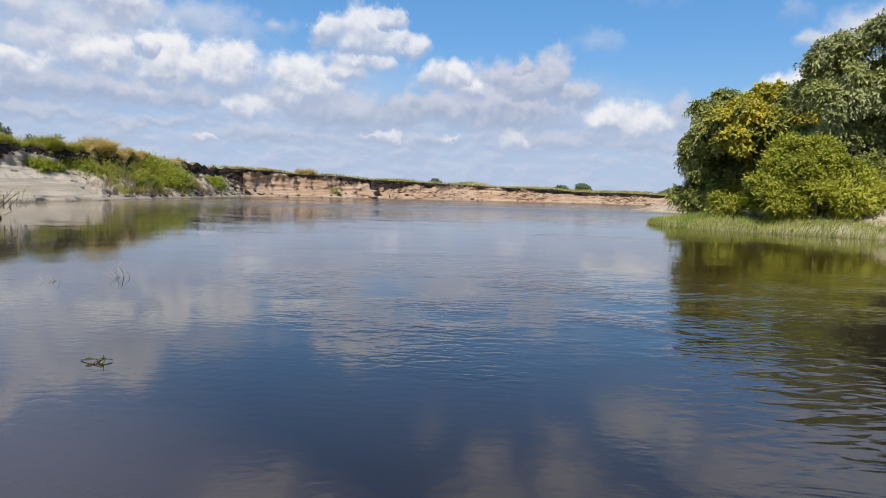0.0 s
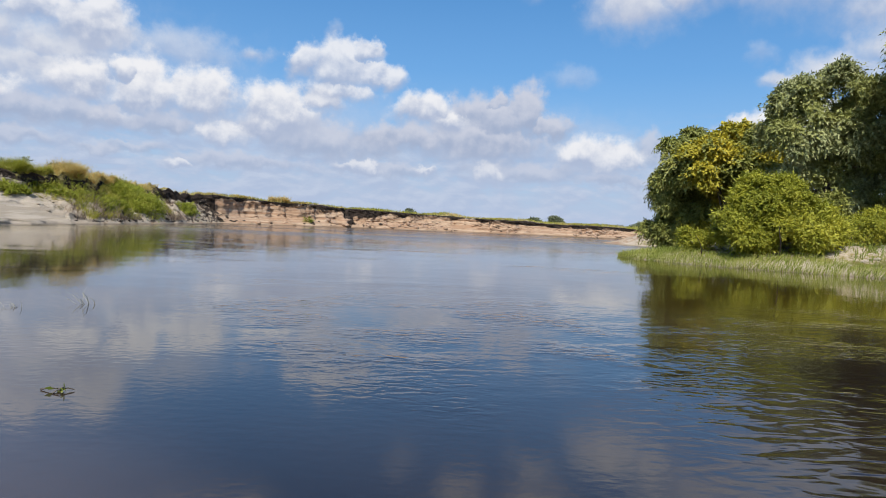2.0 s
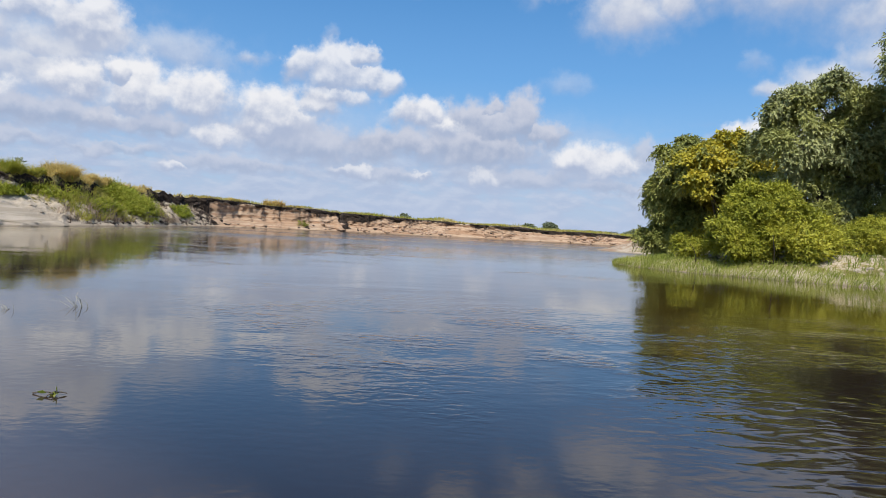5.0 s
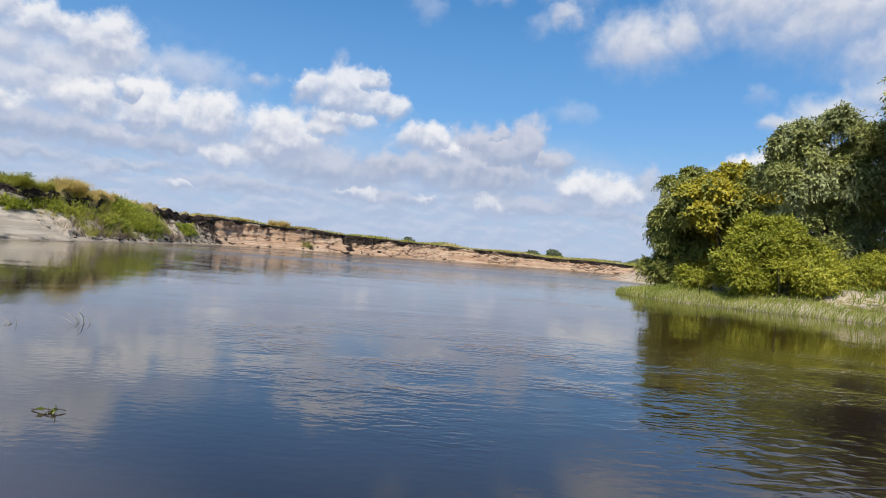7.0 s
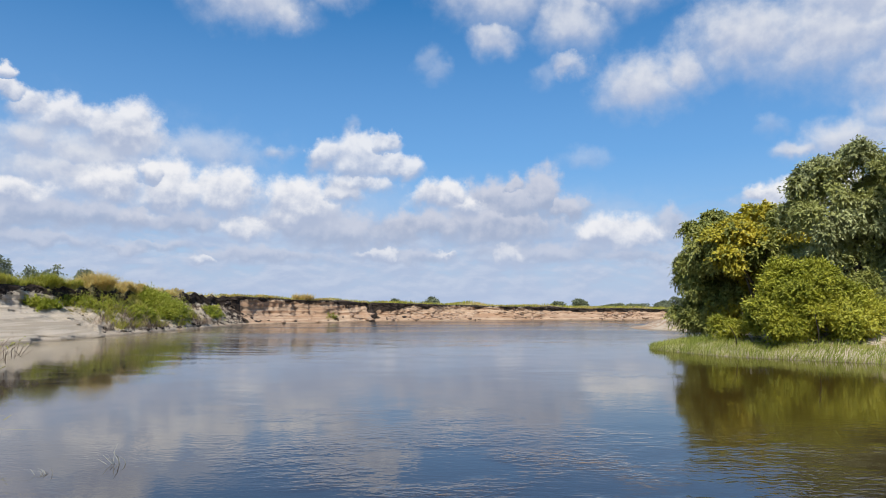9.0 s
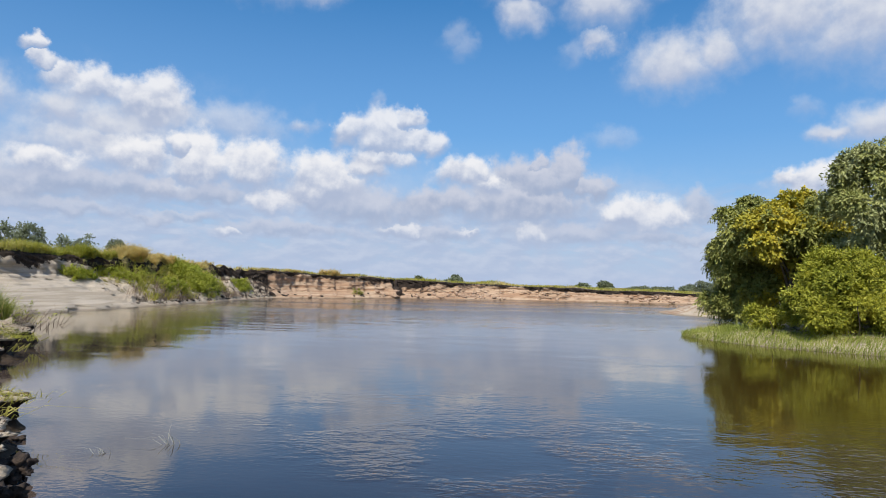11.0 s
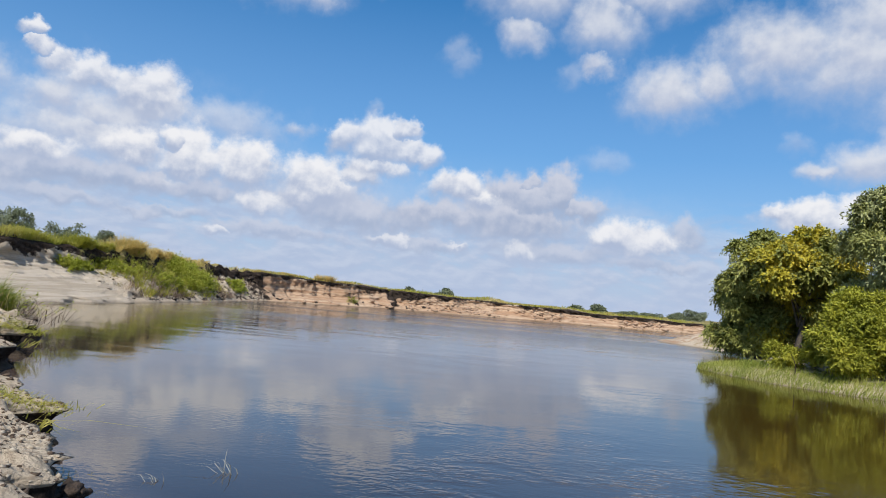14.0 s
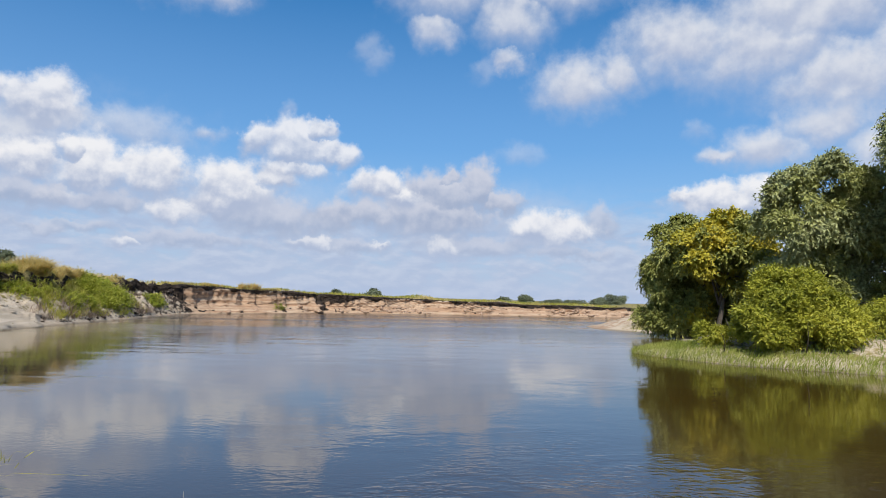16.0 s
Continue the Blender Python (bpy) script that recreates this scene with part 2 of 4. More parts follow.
def water_material():
    m, t, out = material("river_water")
    p = t.nodes.new("ShaderNodeTexCoord").outputs["Object"]
    xy = node(t, "ShaderNodeSeparateXYZ", {0: p})
    murk = noise_(t, p, 0.35, 4.0).outputs["Fac"]
    # clear and dark near by, peat brown out in the river and lightened there in place of sky reflection, pale sand
    # under the shallow cove and along the near shore
    base = mix_(t, range_(t, murk, 0.35, 0.65), (0.018, 0.012, 0.009), (0.027, 0.018, 0.012))
    # paler base from mid river on makes up for missing cloud reflection
    base = mix_(t, range_(t, math_(t, "ADD", xy.outputs[1], math_(t, "MULTIPLY", math_(t, "SUBTRACT", murk, 0.5), 2.0)), 3.8, 8.5), base, (0.052, 0.040, 0.030))
    lee = math_(t, "ADD", xy.outputs[0], math_(t, "MULTIPLY", xy.outputs[1], -0.16))
    base = mix_(t, math_(t, "MULTIPLY", range_(t, lee, -0.5, 1.5), range_(t, xy.outputs[1], 4.0, 9.0)), base, (0.058, 0.038, 0.008))
    shoal = math_(t, "ADD", xy.outputs[0], math_(t, "MULTIPLY", math_(t, "SUBTRACT", murk, 0.5), 6.0))
    base = mix_(t, math_(t, "MULTIPLY", range_(t, shoal, -8.0, -14.0), range_(t, xy.outputs[1], 44.0, 34.0)), base, (0.24, 0.19, 0.105))
    near_sand = math_(t, "ADD", xy.outputs[1], math_(t, "ADD", math_(t, "MULTIPLY", xy.outputs[0], 1.3), math_(t, "MULTIPLY", math_(t, "SUBTRACT", murk, 0.5), 2.5)))
    base = mix_(t, range_(t, near_sand, 1.7, 0.2), base, (0.080, 0.060, 0.050))

    def waves(scale, detail, distort=0.3):
        return noise_(t, vec_(t, "MULTIPLY", p, scale), 1.0, detail, 0.5, distort).outputs["Fac"]

    def times(a, b):
        return math_(t, "MULTIPLY", a, b)

    calm = noise_(t, vec_(t, "MULTIPLY", p, (0.09, 0.2, 1)), 1.0, 3.0).outputs["Fac"]
    patch = range_(t, calm, 0.52, 0.64, 0.02, 0.7)
    # riffles where the current turns in the bend's near half, and longer ripples running in to the near shore
    drift = math_(t, "ADD", xy.outputs[1], times(math_(t, "SUBTRACT", noise_(t, p, 0.5, 2.0).outputs["Fac"], 0.5), 4.0))
    riffle = times(times(range_(t, drift, 2.9, 4.2), range_(t, drift, 9.0, 6.0, 0.12, 1.0)), range_(t, waves((0.7, 0.9, 1), 3.0), 0.40, 0.66, 0.08, 1.0))
    riffle = times(riffle, range_(t, math_(t, "ADD", xy.outputs[0], times(xy.outputs[1], 0.55)), 0.8, 2.6, 0.08, 1.0))
    lap = times(range_(t, xy.outputs[0], 0.9, 2.2), range_(t, drift, 5.0, 3.0))
    h = times(times(waves((2.2, 4.2, 1), 2.0, 0.7), 0.010), patch)
    h = math_(t, "ADD", h, times(times(waves((6.5, 10.0, 1), 2.0, 0.5), 0.0022), patch))
    h = math_(t, "ADD", h, times(times(waves((6.0, 11.5, 1), 2.0, 0.5), 0.0145), riffle))
    h = math_(t, "ADD", h, times(times(waves((3.5, 7.2, 1), 1.8, 0.6), 0.0175), lap))
    h = math_(t, "ADD", h, math_(t, "ADD", times(waves((0.35, 0.5, 1), 2.0, 0.3), 0.007), times(waves((13.0, 17.0, 1), 2.0, 0.2), 0.0007)))
    # far out the current breaks the mirror into streaks
    far = range_(t, xy.outputs[1], 14.0, 36.0)
    h = math_(t, "ADD", h, times(times(waves((0.40, 1.3, 1), 3.0, 0.6), 0.035), far))
    ruffled = times(far, range_(t, waves((0.05, 0.22, 1), 3.0, 0.5), 0.36, 0.6, 0.05, 0.17))
    bump = node(t, "ShaderNodeBump", {"Strength": 1.0, "Distance": 1.0, "Height": h})
    b = node(t, "ShaderNodeBsdfPrincipled", {"Base Color": base, "Roughness": math_(t, "ADD", range_(t, drift, 5.0, 2.2, 0.02, 0.08), ruffled), "IOR": 1.55, "Normal": bump.outputs[0]})
    link(t, b.outputs[0], out.inputs[0])
    return m


def ground_material():
    """Sand, tan subsoil, dark topsoil and turf, by where each lies in the bank; the dark also paints shade in the
    undercuts.
    """
    m, t, out = material("river_bank")
    p = t.nodes.new("ShaderNodeTexCoord").outputs["Object"]
    soil_and_shade = node(t, "ShaderNodeAttribute", attr="topsoil").outputs["Fac"]
    turf = node(t, "ShaderNodeAttribute", attr="turf").outputs["Fac"]
    clay = node(t, "ShaderNodeAttribute", attr="subsoil").outputs["Fac"]
    damp = node(t, "ShaderNodeAttribute", attr="damp").outputs["Fac"]
    broad = noise_(t, p, 0.7, 5.0).outputs["Fac"]
    grain = noise_(t, p, 14.0, 6.0, 0.65).outputs["Fac"]
    layers = noise_(t, vec_(t, "MULTIPLY", p, (0.25, 0.25, 7.0)), 1.0, 5.0, 0.6, 0.5).outputs["Fac"]
    sand = mix_(t, range_(t, broad, 0.35, 0.65), (0.45, 0.37, 0.275), (0.58, 0.49, 0.37))
    sand = mix_(t, range_(t, grain, 0.45, 0.68, 0.0, 0.7), sand, (0.27, 0.205, 0.14))
    tan = mix_(t, range_(t, layers, 0.35, 0.65), (0.35, 0.215, 0.130), (0.52, 0.385, 0.27))
    tan = mix_(t, range_(t, noise_(t, p, 4.0, 7.0, 0.7).outputs["Fac"], 0.5, 0.70, 0.0, 0.55), tan, (0.21, 0.135, 0.085))
    # near black, so that it also gives the shade inside the hollows
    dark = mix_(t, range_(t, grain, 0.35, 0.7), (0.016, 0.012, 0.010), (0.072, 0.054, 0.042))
    grass = mix_(t, range_(t, broad, 0.35, 0.65), (0.17, 0.155, 0.045), (0.37, 0.30, 0.12))
    grass = mix_(t, range_(t, grain, 0.4, 0.7, 0.0, 0.6), grass, (0.09, 0.085, 0.03))
    edge = math_(t, "MULTIPLY", math_(t, "SUBTRACT", noise_(t, p, 2.4, 8.0, 0.72).outputs["Fac"], 0.5), 2.7)

    def where(a):
        return range_(t, math_(t, "ADD", a, edge), 0.4, 0.6)

    pale = node(t, "ShaderNodeAttribute", attr="pale").outputs["Fac"]
    white = mix_(t, range_(t, layers, 0.4, 0.62), (0.41, 0.345, 0.265), (0.54, 0.465, 0.37))
    white = mix_(t, range_(t, grain, 0.5, 0.72, 0.0, 0.5), white, (0.36, 0.31, 0.24))
    c = mix_(t, where(clay), mix_(t, pale, sand, white), tan)
    c = mix_(t, where(soil_and_shade), c, dark)
    c = mix_(t, where(turf), c, grass)
    c = mix_(t, math_(t, "MULTIPLY", damp, 0.65), c, (0.11, 0.085, 0.06))
    fine = noise_(t, p, 38.0, 5.0, 0.7).outputs["Fac"]
    h = math_(t, "ADD", math_(t, "MULTIPLY", grain, 0.07), math_(t, "MULTIPLY", fine, 0.024))
    h = math_(t, "ADD", h, math_(t, "MULTIPLY", math_(t, "MULTIPLY", layers, clay), 0.05))
    bump = node(t, "ShaderNodeBump", {"Strength": 0.9, "Distance": 1.0, "Height": h})
    b = node(t, "ShaderNodeBsdfPrincipled", {"Base Color": c, "Roughness": 0.95, "Normal": bump.outputs[0]})
    b.inputs["Specular IOR Level"].default_value = 0.15
    link(t, b.outputs[0], out.inputs[0])
    return m


def leaf_material(name, colours, through_light=0.3, patch_scale=0.5):
    """Leaves or blades that differ one from the next and from patch to patch."""
    m, t, out = material(name)
    p = t.nodes.new("ShaderNodeTexCoord").outputs["Object"]
    one = t.nodes.new("ShaderNodeNewGeometry").outputs["Random Per Island"]
    spots = noise_(t, p, patch_scale, 3.0).outputs["Fac"]
    ramp = t.nodes.new("ShaderNodeValToRGB")
    for k, c in enumerate(colours):
        e = ramp.color_ramp.elements[k] if k < 2 else ramp.color_ramp.elements.new(1.0)
        e.color = (*c, 1)
    for k, e in enumerate(ramp.color_ramp.elements):
        e.position = k / (len(colours) - 1)
    pick = math_(t, "ADD", math_(t, "MULTIPLY", one, 0.45), range_(t, spots, 0.3, 0.7, 0.0, 0.55, False))
    link(t, pick, ramp.inputs[0])
    b = node(t, "ShaderNodeBsdfPrincipled", {"Base Color": ramp.outputs[0], "Roughness": 0.55})
    b.inputs["Specular IOR Level"].default_value = 0.3
    tr = node(t, "ShaderNodeBsdfTranslucent", {"Color": ramp.outputs[0]})
    mixed = node(t, "ShaderNodeMixShader", {0: through_light, 1: b.outputs[0], 2: tr.outputs[0]})
    link(t, mixed.outputs[0], out.inputs[0])
    return m


def plain_material(name, c1, c2, scale, rough=0.9, relief=0.02):
    m, t, out = material(name)
    p = t.nodes.new("ShaderNodeTexCoord").outputs["Object"]
    n = noise_(t, p, scale, 6.0, 0.65).outputs["Fac"]
    c = mix_(t, range_(t, n, 0.3, 0.7), c1, c2)
    bump = node(t, "ShaderNodeBump", {"Strength": 0.8, "Distance": 1.0, "Height": math_(t, "MULTIPLY", n, relief)})
    b = node(t, "ShaderNodeBsdfPrincipled", {"Base Color": c, "Roughness": rough, "Normal": bump.outputs[0]})
    link(t, b.outputs[0], out.inputs[0])
    return m


WATER = water_material()
GROUND = ground_material()
BARK = plain_material("bark", (0.05, 0.04, 0.03), (0.14, 0.115, 0.09), 18.0)
DRY_WOOD = plain_material("weathered_wood", (0.25, 0.22, 0.19), (0.45, 0.41, 0.36), 12.0)
CLOD_SOIL = plain_material("clod_soil", (0.012, 0.008, 0.006), (0.070, 0.048, 0.034), 16.0, relief=0.05)
CRUMB_SOIL = plain_material("crumbled_soil", (0.045, 0.03, 0.02), (0.15, 0.105, 0.07), 16.0, relief=0.05)
CLIFF_LUMP = plain_material("cliff_lump", (0.26, 0.16, 0.10), (0.48, 0.35, 0.25), 9.0, relief=0.05)
SAND_LUMP = plain_material("sand_lump", (0.25, 0.20, 0.145), (0.49, 0.43, 0.34), 14.0, relief=0.04)
WILLOW = leaf_material("willow_leaves", [(0.115, 0.135, 0.027), (0.25, 0.265, 0.06), (0.52, 0.505, 0.14)], 0.12)
WILLOW_LIGHT = leaf_material("light_willow_leaves", [(0.203, 0.223, 0.055), (0.335, 0.350, 0.108), (0.494, 0.504, 0.215)], 0.18)
WILLOW_GREY = leaf_material("grey_willow_leaves", [(0.13, 0.155, 0.055), (0.28, 0.30, 0.125), (0.57, 0.59, 0.29)], 0.12)
YELLOWING = leaf_material("yellowing_leaves", [(0.24, 0.25, 0.03), (0.46, 0.40, 0.042), (0.70, 0.55, 0.062)], 0.22)
BUSH_GREEN = leaf_material("bush_leaves", [(0.16, 0.185, 0.020), (0.335, 0.345, 0.036), (0.56, 0.51, 0.065)], 0.25, 0.8)
# greens of the far bushes, with the haze of distance mixed into the colour
HAZED_GREEN = leaf_material("far_hazed_leaves", [(0.12, 0.15, 0.085), (0.19, 0.22, 0.13), (0.29, 0.32, 0.21)])
WEEDS = leaf_material("weed_leaves", [(0.16, 0.205, 0.020), (0.33, 0.365, 0.042), (0.56, 0.53, 0.11)], 0.42, 0.9)
TUFT_GRASS = leaf_material("tuft_grass", [(0.10, 0.15, 0.02), (0.20, 0.25, 0.035), (0.38, 0.38, 0.08)], 0.4, 3.0)
GREEN_GRASS = leaf_material("green_grass", [(0.25, 0.28, 0.03), (0.42, 0.41, 0.065), (0.62, 0.53, 0.20)], 0.45, 0.6)
DRY_GRASS = leaf_material("dry_grass", [(0.50, 0.41, 0.12), (0.70, 0.56, 0.23), (0.80, 0.67, 0.36)], 0.5, 0.5)
REED = leaf_material("reed_blades", [(0.17, 0.225, 0.032), (0.30, 0.335, 0.062), (0.48, 0.47, 0.15)], 0.4, 1.4)
PALE_BLADE = leaf_material("pale_blades", [(0.24, 0.24, 0.20), (0.33, 0.33, 0.29), (0.42, 0.42, 0.37)], 0.3, 1.4)
FLOWER = leaf_material("white_flowers", [(0.6, 0.6, 0.55), (0.72, 0.72, 0.68), (0.8, 0.8, 0.76)], 0.3, 2.0)
DEAD_STEM = leaf_material("dead_stems", [(0.13, 0.09, 0.065), (0.25, 0.18, 0.13), (0.40, 0.33, 0.25)], 0.15, 1.5)



# ---- mesh helpers ----
def mesh_object(name, verts, quads, mat, parent=None, smooth=False, attributes=None, tris=None):
    verts = np.asarray(verts, dtype=np.float32).reshape(-1, 3)
    quads = np.asarray(quads if quads is not None else np.zeros((0, 4)), dtype=np.int32).reshape(-1, 4)
    tris = np.asarray(tris if tris is not None else np.zeros((0, 3)), dtype=np.int32).reshape(-1, 3)
    me = bpy.data.meshes.new(name)
    me.vertices.add(len(verts))
    me.vertices.foreach_set("co", verts.ravel())
    loops = np.concatenate([quads.ravel(), tris.ravel()])
    starts = np.concatenate([np.arange(len(quads)) * 4, len(quads) * 4 + np.arange(len(tris)) * 3])
    me.loops.add(len(loops))
    me.loops.foreach_set("vertex_index", loops)
    me.polygons.add(len(starts))
    me.polygons.foreach_set("loop_start", starts.astype(np.int32))
    if smooth:
        me.polygons.foreach_set("use_smooth", np.ones(len(starts), dtype=bool))
    for key, values in (attributes or {}).items():
        a = me.attributes.new(key, "FLOAT", "POINT")
        a.data.foreach_set("value", np.asarray(values, dtype=np.float32).ravel())
    me.update(calc_edges=True)
    me.validate()
    me.materials.append(mat)
    ob = new(name, me)
    if parent is not None:
        ob.parent = parent
    return ob


def thing(name, place, label, category, group="", kind=""):
    ob = new(name)
    ob.location = place
    return tagged(ob, label, category, group, kind)


def unit(v):
    return v / np.maximum(np.linalg.norm(v, axis=-1, keepdims=True), 1e-9)


def lumps(points, scale, seed=0.0, octaves=3):
    """Smooth noise about -1 to 1 for an array of points, from summed waves."""
    r = np.random.default_rng(int(seed * 1000) + 11)
    q = np.asarray(points, dtype=float) * scale
    total, amp = np.zeros(len(q)), 1.0
    for o in range(octaves):
        for _ in range(5):
            k = r.normal(size=3) * (1.9 ** o) * 1.4
            total += amp * np.sin(q @ k + r.uniform(0, 6.28)) * 0.42
        amp *= 0.55
    return total


def tube_mesh(path, radii, sides=7):
    path = np.asarray(path, dtype=float)
    tang = unit(np.gradient(path, axis=0))
    ref = np.array([0.31, 0.17, 0.93])
    u = unit(np.cross(tang, np.where(np.abs(tang @ ref)[:, None] > 0.95, np.array([1.0, 0, 0]), ref)))
    v = np.cross(tang, u)
    ang = np.arange(sides) / sides * 2 * np.pi
    ring = path[:, None] + (u[:, None] * np.cos(ang)[None, :, None] + v[:, None] * np.sin(ang)[None, :, None]) * np.asarray(radii)[:, None, None]
    n = len(path)
    i, j = np.meshgrid(np.arange(n - 1), np.arange(sides), indexing="ij")
    a, b = i * sides + j, i * sides + (j + 1) % sides
    return ring.reshape(-1, 3), np.stack([a, b, b + sides, a + sides], -1).reshape(-1, 4)


def leaf_mesh(base, along, across, length, width):
    """One folded diamond a leaf."""
    mid = base + along * (length * 0.45)[:, None]
    tip = base + along * length[:, None]
    tip[:, 2] -= length * 0.12
    half = across * (width * 0.5)[:, None]
    verts = np.stack([base, mid - half, tip, mid + half], 1).reshape(-1, 3)
    return verts, np.arange(len(base) * 4).reshape(-1, 4)


def sprays(origins, outward, leaves_each, reach, droop, leaf_len, leaf_wid, r):
    """Leaves along short drooping twigs that start at the origins."""
    n = len(origins)
    t = np.tile(np.linspace(0.1, 1.0, leaves_each), (n, 1)) + r.uniform(-0.05, 0.05, (n, leaves_each))
    dirn = unit(outward + r.normal(size=(n, 3)) * 0.45)
    length = reach * r.uniform(0.6, 1.3, n)
    pos = origins[:, None] + dirn[:, None] * (t * length[:, None])[..., None]
    pos[..., 2] -= droop * (t ** 2) * length[:, None]
    pos = pos.reshape(-1, 3)
    m = len(pos)
    along = np.repeat(dirn, leaves_each, 0) * 0.6 + r.normal(size=(m, 3)) * 0.55
    along[:, 2] -= droop * 0.8
    along = unit(along)
    face = np.repeat(unit(outward), leaves_each, 0) * 1.0 + r.normal(size=(m, 3)) * 0.45 + np.array([0, 0, 0.55])
    across = unit(np.cross(along, unit(face)))
    return leaf_mesh(pos, along, across, leaf_len * r.uniform(0.6, 1.35, m), leaf_wid * r.uniform(0.7, 1.3, m))


def crown_points(lobes, count, r, heads=9, head=0.42, floor=None):
    """Starts of twigs on rounded heads of foliage that stand out of the lobes, with dark gaps between them."""
    lobes = np.asarray(lobes, dtype=float)
    n = len(lobes)
    d = unit(r.normal(size=(n * heads, 3)) + np.array([0, 0, 0.15]))
    own = np.repeat(np.arange(n), heads)
    centre = lobes[own, :3] + d * lobes[own, 3:] * r.uniform(0.46, 0.82, (n * heads, 1))
    size = lobes[own, 3:] * (head * r.uniform(0.45, 1.3, n * heads))[:, None]
    hidden = np.zeros(n * heads, dtype=bool)
    for k, lobe in enumerate(lobes):
        hidden |= (np.linalg.norm((centre - lobe[:3]) / lobe[3:], axis=1) < 0.5) & (own != k)
    centre, size, d = centre[~hidden], size[~hidden], d[~hidden]
    area = size.prod(axis=1) ** (2 / 3)
    pick = r.choice(len(centre), size=count, p=area / area.sum())
    q = unit(r.normal(size=(count, 3)) + d[pick] * 0.55 + np.array([0, 0, 0.25]))
    rad = r.uniform(0, 1, (count, 1)) ** 0.35 * (1 + 0.32 * lumps(q * 1.5 + centre[pick], 2.0, 0.3)[:, None])
    p = centre[pick] + q * size[pick] * rad
    out = unit(q + d[pick] * 0.4)
    if floor is not None:
        keep = p[:, 2] > floor
        p, out = p[keep], out[keep]
    return p, out


def blades_mesh(roots, height, width, lean, r, wind=(0.25, 0.0)):
    """Grass or reed blades: a tapering strip in two bends."""
    n = len(roots)
    h = height * r.uniform(0.55, 1.25, n)
    a = r.uniform(0, 2 * np.pi, n)
    side = np.stack([np.cos(a), np.sin(a), np.zeros(n)], -1) * (width * r.uniform(0.7, 1.3, n) * 0.5)[:, None]
    bend = r.normal(size=(n, 3)) * lean
    bend[:, :2] += np.array(wind) * lean * 2
    bend[:, 2] = 0
    mid = roots + np.array([0, 0, 1.0]) * (h * 0.55)[:, None] + bend * (h * 0.35)[:, None]
    tip = roots + np.array([0, 0, 1.0]) * (h * np.clip(1 - 0.35 * np.linalg.norm(bend, axis=1), 0.55, 1))[:, None] + bend * (h * 1.1)[:, None]
    verts = np.stack([roots - side, roots + side, mid + side * 0.8, mid - side * 0.8, tip], 1).reshape(-1, 3)
    k = np.arange(n)[:, None] * 5
    return verts, k + np.array([0, 1, 2, 3]), k + np.array([3, 2, 4])


def join(parts):
    verts, quads, tris, off = [], [], [], 0
    for p in parts:
        verts.append(p[0])
        quads.append(p[1] + off)
        if len(p) > 2:
            tris.append(p[2] + off)
        off += len(p[0])
    return np.concatenate(verts), np.concatenate(quads), np.concatenate(tris) if tris else None


# ---- water ----
tagged(mesh_object("water", [(-2500, -2500, 0), (2500, -2500, 0), (2500, 2500, 0), (-2500, 2500, 0)], [(0, 1, 2, 3)], WATER),
       "calm murky river water with light ripples mirroring the sky", "river", kind="structure")


# ---- banks ----
def smooth_line(points, step):
    """A rounded line through the points, at even steps; also the arc length of each given point."""
    p = np.asarray(points, dtype=float)
    s = np.concatenate([[0], np.cumsum(np.linalg.norm(np.diff(p, axis=0), axis=1))])
    out = []
    for i in range(len(p) - 1):
        p0, p1, p2, p3 = p[max(i - 1, 0)], p[i], p[i + 1], p[min(i + 2, len(p) - 1)]
        n = max(2, int((s[i + 1] - s[i]) / 0.05))
        u = np.linspace(0, 1, n, endpoint=False)[:, None]
        m1, m2 = (p2 - p0) / 2, (p3 - p1) / 2
        cap = np.linalg.norm(p2 - p1)
        m1, m2 = m1 * min(1, cap / max(np.linalg.norm(m1), 1e-6)), m2 * min(1, cap / max(np.linalg.norm(m2), 1e-6))
        out.append((2 * u ** 3 - 3 * u ** 2 + 1) * p1 + (u ** 3 - 2 * u ** 2 + u) * m1 + (-2 * u ** 3 + 3 * u ** 2) * p2 + (u ** 3 - u ** 2) * m2)
    line = np.concatenate(out + [p[-1:]])
    arc = np.concatenate([[0], np.cumsum(np.linalg.norm(np.diff(line, axis=0), axis=1))])
    marks = np.array([arc[np.argmin(np.linalg.norm(line - q, axis=1))] for q in p])
    at, a = [0.0], 0.0
    while a < arc[-1]:
        a += step(np.interp(a, arc, line[:, 0]), np.interp(a, arc, line[:, 1]))
        at.append(min(a, arc[-1]))
    at = np.array(at)
    return np.stack([np.interp(at, arc, line[:, 0]), np.interp(at, arc, line[:, 1])], -1), at, marks


def blur(values, at, width):
    out = np.empty_like(values)
    for i, a in enumerate(at):
        w = np.exp(-0.5 * ((at - a) / width) ** 2) * np.gradient(at)
        out[i] = (values * w[:, None]).sum(0) / w.sum()
    return out


